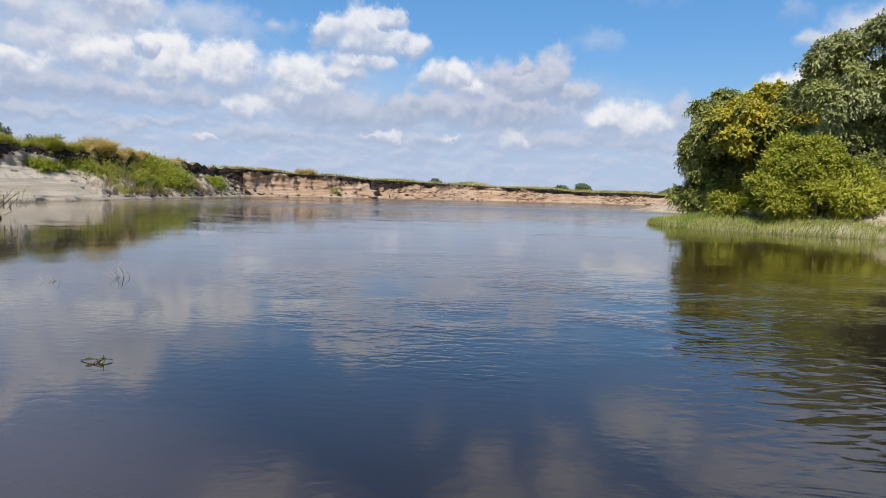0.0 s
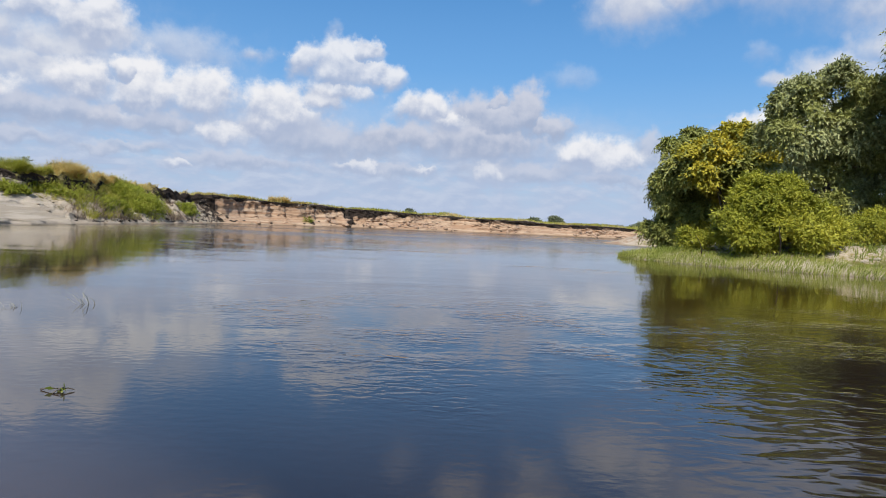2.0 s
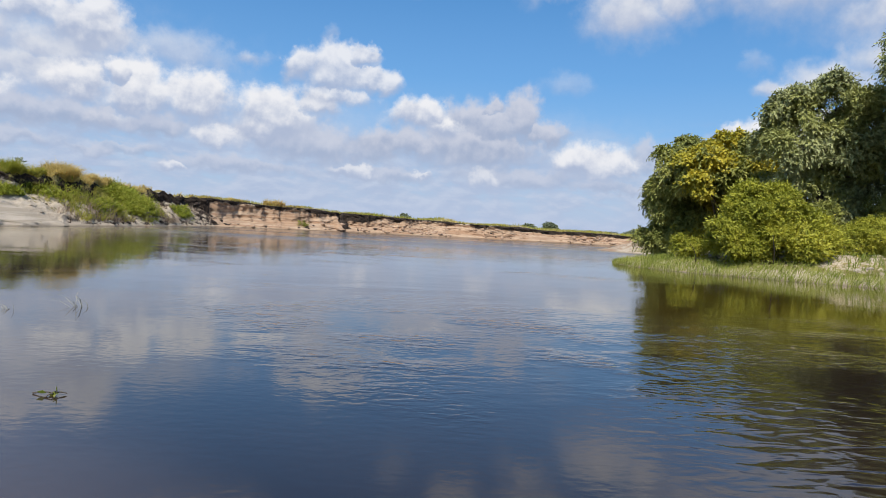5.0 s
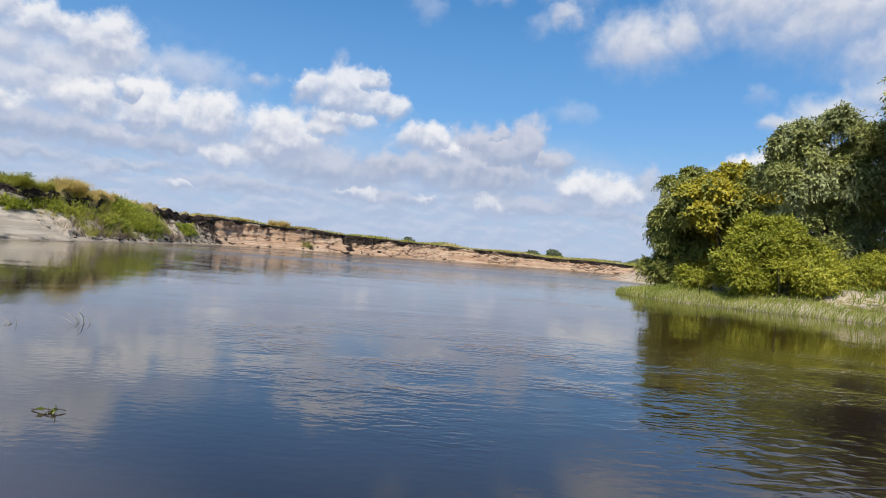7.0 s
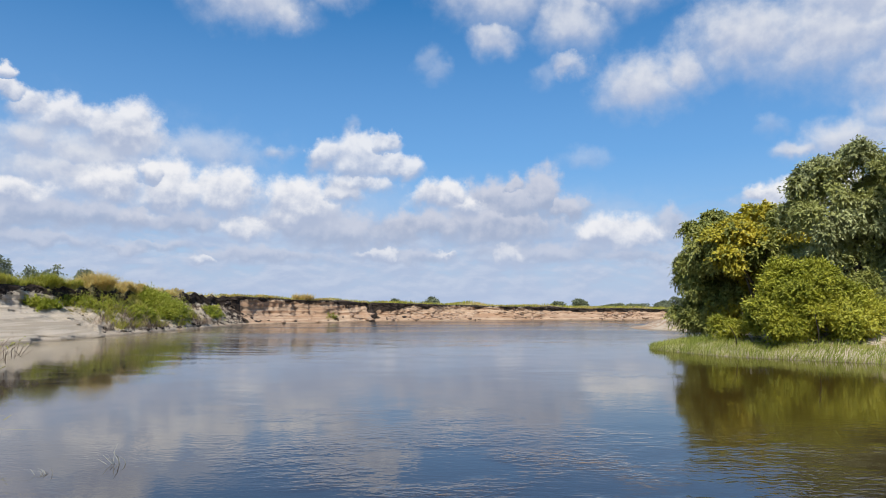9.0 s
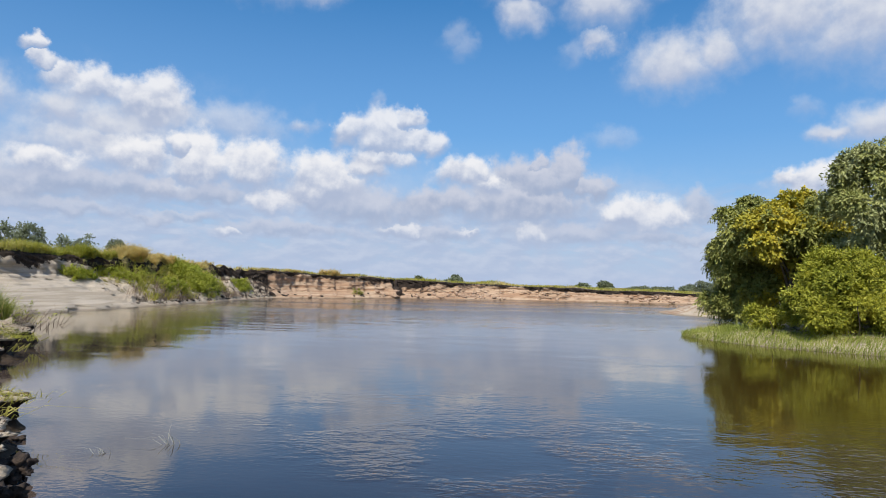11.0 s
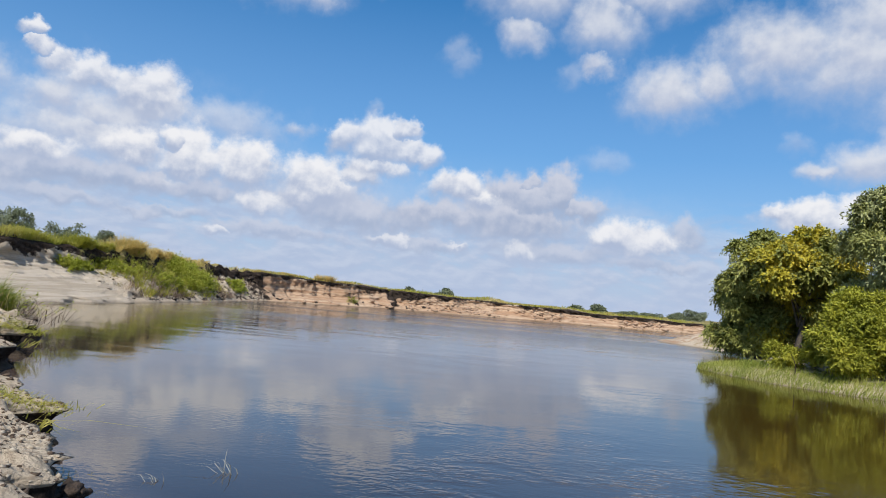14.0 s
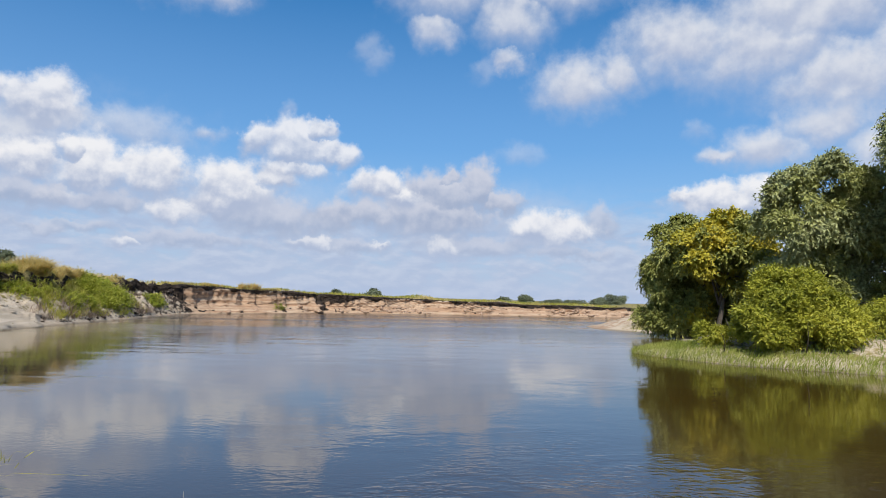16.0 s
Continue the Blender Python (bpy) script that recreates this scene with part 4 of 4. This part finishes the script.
tree("bush", (10.5, 20.1, 0.5), 1.2, [(-0.55, 0.0, 0.95, 0.7, 0.8, 0.7), (0.0, -0.1, 1.45, 0.9, 0.9, 0.72), (0.6, -0.2, 1.5, 0.95, 1.0, 0.68), (1.3, -0.4, 1.0, 0.85, 0.9, 0.62), (1.75, -0.6, 0.6, 0.65, 0.7, 0.42), (0.3, -0.7, 0.55, 1.0, 0.7, 0.5), (-0.5, -0.4, 0.45, 0.7, 0.6, 0.42), (1.2, -0.9, 0.45, 0.8, 0.6, 0.40)],
     14500, BUSH_GREEN, "round light green bush behind the reeds at the shore", "bush", seed=12, droop=-0.05, heads=14, head=0.27, leaf=(0.10, 0.045), reach=0.30, trunk=0.03, stems=4)
tree("bush", (14.6, 21.4, 0.6), 1.0, [(-1.2, 0, 0.4, 0.9, 0.7, 0.45), (0.0, 0, 0.6, 1.0, 0.8, 0.6), (1.3, 0.2, 0.8, 1.1, 0.8, 0.65), (2.4, 0.2, 0.9, 1.1, 0.8, 0.7)],
     4200, BUSH_GREEN, "low light green bushes above the sandy shore", "bush", seed=13, droop=0.2, leaf=(0.08, 0.03), reach=0.25, trunk=0.04, stems=3)
tree("bush", (9.1, 21.3, 0.45), 0.7, [(0, 0, 0.28, 0.45, 0.45, 0.30), (0.35, -0.2, 0.22, 0.4, 0.4, 0.24)], 900, BUSH_GREEN,
     "small low light green bush by the reeds", "bush", seed=14, droop=0.2, leaf=(0.08, 0.03), reach=0.22, trunk=0.025, stems=2)

# ---- bushes and trees far out on the meadow ----
for x, y, z, w, h, seed in ((-56.6, 85, 2.0, 2.3, 5.7, 21), (-64.4, 86, 2.0, 2.6, 6.0, 22), (-60.8, 87, 2.0, 2.7, 6.0, 23), (-51.6, 85, 2.0, 2.5, 4.9, 24), (-47.4, 85, 2.0, 2.0, 3.9, 25),
                            (-2.4, 121, 1.2, 1.4, 1.7, 26), (17.2, 82, 1.0, 0.5, 1.25, 27), (14.5, 83, 1.0, 0.7, 0.8, 28), (-8.5, 118, 1.2, 0.8, 1.3, 29), (50, 150, 0.9, 2.2, 1.7, 30), (57, 158, 0.9, 2.6, 2.8, 31), (44, 148, 0.9, 2.4, 1.1, 32), (38, 146, 0.9, 2.0, 0.9, 33)):
    r = np.random.default_rng(seed)
    lobes = [(r.normal() * w * 0.3, r.normal() * w * 0.25, h * z0, w * r.uniform(0.55, 0.75), w * 0.6, h * r.uniform(0.26, 0.34)) for z0 in (0.25, 0.4, 0.55, 0.68)]
    tree("bush", (x, y, z - 0.1), h * 0.7, lobes, 1100, HAZED_GREEN, "rounded dark green bush far out on the meadow", "bush", seed=seed, droop=0.2, leaf=(0.30, 0.14), reach=0.4, trunk=0.08, leaves_each=6, stems=2, heads=7, head=0.5, group="bushes on the meadow")


# ---- grass, weeds and reeds ----
def stuff(name, parts, mat, label, category):
    v, q, t = join(parts)
    return tagged(mesh_object(name, v, q, mat, tris=t), label, category, kind="stuff")


def scatter(bank, count, s0, s1, k0, k1, r, clump=0.0, scale=0.6, seed=0.1):
    s, k = r.uniform(s0, s1, count), r.uniform(k0, k1, count)
    p = bank.place(s, k)
    if clump:
        keep = lumps(p, scale, seed, 2) + r.normal(size=count) * 0.35 > clump - 1
        p = p[keep]
    return p


r = np.random.default_rng(31)
s_end = MARK[n_cove + 7]
p1 = np.concatenate([scatter(left_bank, 9000, s_tip - 0.8, s_sand + 4, 7.7, 9.2, r, 0.9, 0.5, 0.1), scatter(left_bank, 9000, s_sand + 4, s_end, 7.7, 9.2, r, 1.1, 0.5, 0.1)])
p0 = scatter(left_bank, 14000, s_tip + 0.3, s_sand + 0.5, 7.7, 9.6, r, 0.7, 0.5, 0.12)
p2 = scatter(left_bank, 16000, s_tip - 0.5, s_end, 9.0, 11.0, r, 0.9, 0.3, 0.2)
stuff("meadow_grass", [blades_mesh(p1, 0.24, 0.035, 0.35, r), blades_mesh(p2, 0.3, 0.06, 0.3, r), blades_mesh(p0, 0.42, 0.025, 0.35, r)], GREEN_GRASS, "green meadow grass along the bank's edge", "grass")
p3 = scatter(left_bank, 24000, s_sand + 7, s_end, 7.6, 9.6, r, 1.2, 0.8, 0.3)
p3 = p3[lumps(p3, 0.22, 0.61, 2) + r.normal(size=len(p3)) * 0.3 > -0.1]
stuff("dry_grass", [blades_mesh(p3, 0.25, 0.03, 0.45, r)], DRY_GRASS, "dry golden grass on the bank's edge", "grass")
for s0, s1, count, tall in ((s_sand + 7.6, s_sand + 15.2, 6500, 0.45), (MARK[n_cove + 1] + 0.5, MARK[n_cove + 1] + 2.2, 1500, 0.6)):
    p = scatter(left_bank, count, s0, s1, 7.5, 9.0, r, 0.8, 1.2, 0.9)
    stuff("dry_grass", [blades_mesh(p, tall, 0.03, 0.45, r)], DRY_GRASS, "thick golden tuft of dry grass hanging over the bank", "grass")
for s0, half, count, tall, kind, words in ((s_sand + 5.9, 1.15, 6500, 0.95, DRY_GRASS, "golden dome of dry grass hanging over the bank"), (s_sand + 2.7, 0.9, 3600, 0.75, GREEN_GRASS, "green and straw-coloured dome of grass over the bank"), (s_sand + 3.9, 0.6, 1500, 0.5, GREEN_GRASS, "short green grass between the tufts on the bank"), (s_sand + 10.0, 2.4, 3600, 0.5, DRY_GRASS, "pale dome of dry grass on the bank")):
    off, back = r.normal(size=count) * half * 0.5, r.normal(size=count) * 0.55
    p = left_bank.place(s0 + off, np.clip(8.35 + back, 7.55, 9.4))
    stuff("grass_mound", [blades_mesh(p, tall * np.clip(1.1 - (off / half) ** 2 - 0.3 * back ** 2, 0.3, 1.1), 0.022, 0.40, r)], kind, words, "grass")
p = scatter(left_bank, 9000, MARK[11] - 1.0, MARK[12] + 0.9, 7.7, 9.2, r, 0.7, 0.9, 0.3)
stuff("dry_grass", [blades_mesh(p, 0.55, 0.014, 0.5, r)], DRY_GRASS, "golden grass on the overhanging turf above the near bank", "grass")
# weeds of the slump and of the mound beside the cove
for s0, s1, k0, k1, count, high in ((s_sand + 5.2, s_sand + 14.4, 3.5, 5.9, 9500, 0.60), (s_sand + 3.2, s_sand + 6.0, 4.2, 5.5, 900, 0.42), (MARK[n_cove + 1] + 2.0, MARK[n_cove + 1] + 3.6, 2.8, 4.4, 160, 0.30), (MARK[n_cove + 2] - 2.6, MARK[n_cove + 2] - 0.8, 2.8, 4.6, 260, 0.34), (s_sand + 0.8, s_sand + 2.4, 4.6, 5.2, 260, 0.3), (s_bend - 4.6, s_bend - 2.2, 3.3, 4.6, 420, 0.25)):
    p = scatter(left_bank, count, s0, s1, k0, k1, r, 1.45, 0.75, 0.6)
    stuff("weeds", [sprays(p, np.tile([0.3, -0.2, 0.8], (len(p), 1)), 10, high * (0.7 + 0.5 * np.clip(lumps(p, 1.0, 0.44, 2) + 0.5, 0, 1.5)), 0.15, 0.15, 0.05, r)], WEEDS, "lush green weeds on the slumped bank", "weeds")
p = scatter(left_bank, 10000, s_sand + 4.0, s_sand + 15.0, 2.9, 5.7, r, 1.2, 0.9, 0.65)
stuff("slope_grass", [blades_mesh(p, 0.42, 0.022, 0.5, r)], GREEN_GRASS, "yellowish green grass among weeds on the slumped bank", "grass")
p = scatter(left_bank, 3200, s_sand + 2.6, s_bend - 1, 2.5, 4.4, r, 1.2, 0.9, 0.25)
stuff("dead_stems", [blades_mesh(p, 0.5, 0.022, 0.6, r)], DEAD_STEM, "dead brown stalks along the slumped shore", "scrub")
p = scatter(left_bank, 34000, s_tip - 1.0, s_tip + 0.9, 3.4, 8.2, r, 0.75, 1.3, 0.8)
p = p[np.arctan2(p[:, 0] + 1.4, p[:, 1] - 0.9) > -0.728]
tall = 0.55 + 0.6 * np.clip(lumps(p, 1.1, 0.37, 3) + 0.4, 0, 1.6)
for part_of, colour, words in ((r.uniform(size=len(p)) < 0.72, TUFT_GRASS, "tall green grass on the mound beside the cove"), (None, DRY_GRASS, "thin dry stalks among the grass of the mound")):
    some = part_of if part_of is not None else r.uniform(size=len(p)) < 0.10
    stuff("tall_grass", [blades_mesh(p[some], 0.85 * tall[some], 0.013, 0.45, r)], colour, words, "grass")
p = scatter(left_bank, 2600, s_tip - 0.9, s_tip + 0.8, 3.7, 8.0, r, 1.15, 1.0, 0.9)
p = p[np.arctan2(p[:, 0] + 1.4, p[:, 1] - 0.9) > -0.728]
stuff("weeds", [sprays(p, np.tile([0.1, -0.2, 0.9], (len(p), 1)), 12, 0.6, 0.1, 0.08, 0.025, r)], WEEDS, "tall leafy green weeds on the mound", "weeds")
q = scatter(left_bank, 26, s_tip - 0.9, s_tip + 0.2, 6.2, 8.0, r)
q = np.repeat(q, 14, 0) + r.normal(size=(26 * 14, 3)) * np.array([0.035, 0.035, 0.02]) + np.array([0, 0, 0.5])
stuff("white_flowers", [leaf_mesh(q, unit(r.normal(size=q.shape)), unit(r.normal(size=q.shape)), np.full(len(q), 0.03), np.full(len(q), 0.022))], FLOWER, "small white flower heads among the weeds", "flowers")
NEAR_LAND = left_bank.p[:, (left_bank.key > 2.95) & (left_bank.key < 6.0)].reshape(-1, 3)


def on_land(x, y):
    """The height of the near bank at a place."""
    return float(NEAR_LAND[np.argmin((NEAR_LAND[:, 0] - x) ** 2 + (NEAR_LAND[:, 1] - y) ** 2), 2])


def patch(x, y, size, count, r):
    q = np.stack([x + r.normal(size=count) * size, y + r.normal(size=count) * size, np.zeros(count)], -1)
    q[:, 2] = [on_land(a, b) - 0.02 for a, b, _ in q]
    return q


for x, y, size, count, tall in ((-8.75, 9.75, 0.20, 620, 0.36), (-9.25, 9.7, 0.22, 620, 0.40), (-8.3, 9.9, 0.12, 240, 0.22), (-5.75, 6.1, 0.11, 380, 0.24), (-6.1, 6.25, 0.15, 700, 0.30), (-6.6, 6.5, 0.2, 700, 0.30), (-5.5, 6.1, 0.10, 160, 0.12)):
    q = patch(x, y, size, count, r)
    stuff("grass_tuft", [blades_mesh(q, tall, 0.009, 0.55, r)], TUFT_GRASS, "tuft of green grass growing on the bare sand", "grass tuft")
for x, y in ((-4.8, 6.45), (-5.35, 6.8), (-8.4, 11.3), (-9.2, 12.7), (-8.6, 12.0)):
    q = patch(x, y, 0.16, 260, r)
    stuff("edge_grass", [blades_mesh(q, 0.09, 0.008, 0.9, r, (0.6, -0.2))], GREEN_GRASS, "short yellowish grass on the crumbling edge", "grass tuft")
for x, y in ((-4.72, 6.3), (-8.15, 11.4), (-9.0, 13.2)):
    q = np.stack([x + r.normal(size=26) * 0.1, y + r.normal(size=26) * 0.1, np.full(26, 0.14)], -1)
    stuff("edge_weeds", [blades_mesh(q[:13], 0.24, 0.022, 1.0, r, (0.9, -0.3))], GREEN_GRASS, "green leaves hanging over the water's edge", "weeds")

# dead scrub at the tip of the mound
q = np.stack([-10.75 + r.normal(size=420) * 0.42, 14.5 + r.normal(size=420) * 0.55, 0.06 + r.uniform(0, 0.3, 420)], -1)
stuff("dead_scrub", [blades_mesh(q, 0.55, 0.014, 1.0, r, (0.5, -0.3)), blades_mesh(q[:60], 0.95, 0.012, 0.5, r)], DEAD_STEM, "tangled dead brown stems at the tip of the bank", "scrub")
stuff("scrub_leaves", [sprays(q[:120] + np.array([0, 0, 0.3]), np.tile([0.4, -0.2, 0.5], (120, 1)), 8, 0.4, 0.1, 0.06, 0.025, r)], WEEDS, "few green leaves among dead stems", "scrub")


# ---- clods and crumbs ----
def lump_mesh(seed, sub=2, rough=0.34):
    bm = bmesh.new()
    bmesh.ops.create_icosphere(bm, subdivisions=sub, radius=1.0)
    co = np.array([v.co[:] for v in bm.verts])
    grow = 1 + rough * lumps(co, 1.3, seed, 3) + 0.2 * lumps(co, 3.2, seed + 0.3, 3)
    grow *= 1 + np.random.default_rng(int(seed * 977) + 5).normal(size=len(co)) * (0.16 if sub < 3 else 0.12)
    faces = np.array([[v.index for v in f.verts] for f in bm.faces])
    bm.free()
    return co * grow[:, None], faces


LUMPS = [lump_mesh(0.11 * k, 3) for k in range(5)]
SMALL = [lump_mesh(0.13 * k, 1) for k in range(5)]


def clod(place, size, mat, label, seed, squash=0.7):
    v, f = LUMPS[seed % 5]
    a = seed * 1.7
    turn = np.array([[math.cos(a), -math.sin(a), 0], [math.sin(a), math.cos(a), 0], [0, 0, 1]])
    ob = mesh_object("clod", (v * np.array([1, 0.8, squash])) @ turn.T * size, None, mat, tris=f)
    ob.location = place
    return tagged(ob, label, "clod", "clods on the bank")


def crumbs(name, places, sizes, mat, label, r, category="clods"):
    verts, faces, off = [], [], 0
    for q, size in zip(places, sizes):
        v, f = SMALL[int(r.integers(5))]
        a = r.uniform(0, 6.28)
        turn = np.array([[math.cos(a), -math.sin(a), 0], [math.sin(a), math.cos(a), 0], [0, 0, 1]])
        verts.append((v * np.array([1, r.uniform(0.6, 1), r.uniform(0.45, 0.8)])) @ turn.T * size + q)
        faces.append(f + off)
        off += len(v)
    return tagged(mesh_object(name, np.concatenate(verts), None, mat, tris=np.concatenate(faces)), label, category, kind="stuff")


r = np.random.default_rng(51)
k = 0
for x, y, count, size in ((-3.74, 4.98, 7, 0.08), (-3.62, 4.86, 5, 0.07), (-3.34, 4.42, 7, 0.07), (-4.25, 6.08, 1, 0.06), (-4.75, 6.3, 4, 0.05), (-8.35, 11.0, 5, 0.09), (-8.6, 11.75, 5, 0.10), (-9.5, 13.6, 7, 0.12), (-10.0, 14.4, 8, 0.13)):
    for _ in range(count):
        clod((x + r.normal() * 0.07, y + r.normal() * 0.07, r.uniform(0.0, 0.12) if count > 1 else 0.0), size * r.uniform(0.45, 1.15), CLOD_SOIL, "dark damp clod of earth fallen at the water's edge", k, 0.75)
        k += 1
p = scatter(left_bank, 120, MARK[7], s_tip - 1, 3.03, 4.1, r, 1.1, 1.2, 0.5)
for q in p:
    clod((q[0], q[1], q[2] + 0.01), 0.012 + 0.032 * r.uniform() ** 2, CRUMB_SOIL, "small dark clod of earth lying on the sand", k, 0.6)
    k += 1
p = scatter(left_bank, 11000, MARK[7], s_tip, 3.02, 5.2, r, 1.0, 1.6, 0.3)
crumbs("sand_crumbs", p, 0.005 + 0.024 * r.uniform(0, 1, len(p)) ** 3, SAND_LUMP, "pale crumbled lumps of sandy earth on the bank", r)
p = scatter(left_bank, 420, MARK[11], s_tip - 0.3, 3.9, 5.2, r, 0.9, 1.0, 0.35)
crumbs("sand_crumbs", p, 0.03 + 0.09 * r.uniform(0, 1, len(p)) ** 2, SAND_LUMP, "tan lumps of earth fallen below the grassy mound", r)
p = np.concatenate([scatter(left_bank, 9000, MARK[7], s_tip, 3.02, 5.6, r, 1.3, 1.6, 0.5), scatter(left_bank, 3500, MARK[7], s_tip, 3.0, 3.35, r, 1.1, 2.5, 0.7)])
crumbs("earth_crumbs", p, 0.004 + 0.019 * r.uniform(0, 1, len(p)) ** 2.5, CRUMB_SOIL, "dark crumbs of earth scattered on the sand", r)
p = scatter(left_bank, 420, s_sand + 1.5, s_bend - 0.5, 2.4, 4.4, r, 1.2, 0.8, 0.4)
crumbs("bank_rubble", p, 0.02 + 0.13 * r.uniform(0, 1, len(p)) ** 2, SAND_LUMP, "pale lumps of fallen earth along the slumped shore", r)
p = scatter(left_bank, 60, s_sand + 3.0, s_bend - 0.5, 2.4, 4.2, r, 1.1, 0.7, 0.72)
crumbs("bank_rubble", p - np.array([0, 0, 0.05]), 0.10 + 0.20 * r.uniform(0, 1, len(p)) ** 2, SAND_LUMP, "large pale slabs of sandy earth broken off the slumped bank", r)
p = scatter(left_bank, 60, s_sand + 3.5, s_bend + 0.5, 4.6, 6.4, r, 1.1, 0.7, 0.22)
crumbs("bank_rubble", p - np.array([0, 0, 0.05]), 0.10 + 0.22 * r.uniform(0, 1, len(p)) ** 2, CLOD_SOIL, "dark blocks of topsoil sliding down the slumped bank", r)
p = scatter(left_bank, 420, s_sand + 2.5, s_bend + 1, 2.3, 4.6, r, 1.2, 0.7, 0.8)
crumbs("bank_rubble", p, 0.03 + 0.14 * r.uniform(0, 1, len(p)) ** 2, CLOD_SOIL, "dark fallen clods along the slumped shore", r)
p = scatter(left_bank, 700, s_bend, s_end, 2.1, 4.6, r, 1.2, 0.5, 0.4)
crumbs("cliff_rubble", p, 0.04 + 0.26 * r.uniform(0, 1, len(p)) ** 2.2, CLIFF_LUMP, "reddish fallen lumps at the foot of the cliff", r)
p = scatter(left_bank, 170, s_bend, s_end, 2.3, 4.6, r, 1.7, 0.5, 0.6)
crumbs("cliff_rubble", p, r.uniform(0.03, 0.17, len(p)), CLOD_SOIL, "dark fallen clods at the foot of the cliff", r)
p = scatter(right_bank, 700, MR[15] - 0.2, MR[17] + 2.5, 4.3, 7.0, r, 1.1, 0.7, 0.3)
crumbs("shore_rubble", p, 0.04 + 0.19 * r.uniform(0, 1, len(p)) ** 1.6, SAND_LUMP, "pale lumps of sandy earth behind the reeds", r)
# blocks of turf and topsoil that slid down the far cliff
for x, y, z, size in ((-6.75, 60.9, 0.95, 0.36), (-6.6, 60.5, 0.4, 0.34), (-6.9, 60.3, 0.15, 0.3)):
    clod((x, y, z), size, CLOD_SOIL, "dark slumped block of topsoil against the cliff", k, 1.3)
    k += 1

# ---- driftwood, water plants and a floating twig ----
FAR_LAND = right_bank.p.reshape(-1, 3)
wood = thing("driftwood", (9.7, 22.4, float(FAR_LAND[np.argmin((FAR_LAND[:, 0] - 9.7) ** 2 + (FAR_LAND[:, 1] - 22.4) ** 2), 2]) + 0.12), "bleached grey driftwood branches lying behind the reeds", "driftwood")
for dx, dy, dz, L, tilt in ((0.0, 0.0, 0.0, 0.9, 0.1), (0.15, -0.15, 0.06, 0.8, -0.25), (-0.1, 0.1, -0.04, 0.7, 0.4)):
    u = np.linspace(0, 1, 7)
    path = np.stack([dx + (u - 0.5) * L, dy + tilt * u * L + np.sin(u * 5) * 0.03, dz + u * 0.12], -1)
    v, q = tube_mesh(path, 0.05 * (1.1 - 0.7 * u), 6)
    mesh_object("branch", v, q, DRY_WOOD, wood, True)
r = np.random.default_rng(61)
for x, y, n in ((-2.98, 6.16, 13), (-3.38, 5.77, 9)):
    q = np.stack([x + r.normal(size=n) * 0.03, y + r.normal(size=n) * 0.03, np.full(n, -0.03)], -1)
    v, qq, t = blades_mesh(q, 0.21 if n > 9 else 0.12, 0.007, 0.75, r, (-0.6, 0.0))
    tagged(mesh_object("water_grass", v, qq, PALE_BLADE, tris=t), "pale thin blades of grass standing in the water", "water plant")
twig = thing("twig", (-1.64, 3.2, 0.0), "small floating twig with a few green leaves on the water", "twig")
for a, b in (((-0.09, 0.01, 0.004), (0.02, 0.0, 0.012)), ((0.0, -0.05, 0.002), (0.03, 0.01, 0.02)), ((0.02, 0.0, 0.012), (0.07, 0.02, 0.006))):
    u = np.linspace(0, 1, 5)[:, None]
    v, q = tube_mesh(np.array(a) * (1 - u) + np.array(b) * u + np.array([0, 0, 0.006]) * np.sin(u * 3.1), 0.004 - 0.002 * u[:, 0], 5)
    mesh_object("stem", v, q, BARK, twig, True)
base = np.tile([0.02, 0.0, 0.012], (14, 1)) + r.normal(size=(14, 3)) * np.array([0.022, 0.015, 0.006])
v, q = leaf_mesh(base, unit(r.normal(size=(14, 3)) + np.array([0, 0, 0.4])), unit(r.normal(size=(14, 3))), r.uniform(0.025, 0.05, 14), r.uniform(0.01, 0.02, 14))
mesh_object("leaf_cluster", v, q, TUFT_GRASS, twig)

# reeds along the wooded shore
r = np.random.default_rng(41)
p = scatter(right_bank, 17000, MR[12] - 0.6, MR[19], 1.3, 3.9, r)
stuff("reeds", [blades_mesh(p, 0.27, 0.013, 0.55, r, (0.5, 0.0))], REED, "dense green reeds leaning along the water's edge", "reeds")
p = np.concatenate([scatter(right_bank, 9000, MR[12], MR[19], 4.0, 6.5, r, 0.9, 0.8, 0.4), scatter(right_bank, 7000, MR[8] - 0.5, MR[12], 2.8, 6.5, r)])
stuff("shore_grass", [blades_mesh(p, 0.24, 0.02, 0.45, r)], TUFT_GRASS, "green grass behind the reeds", "grass")
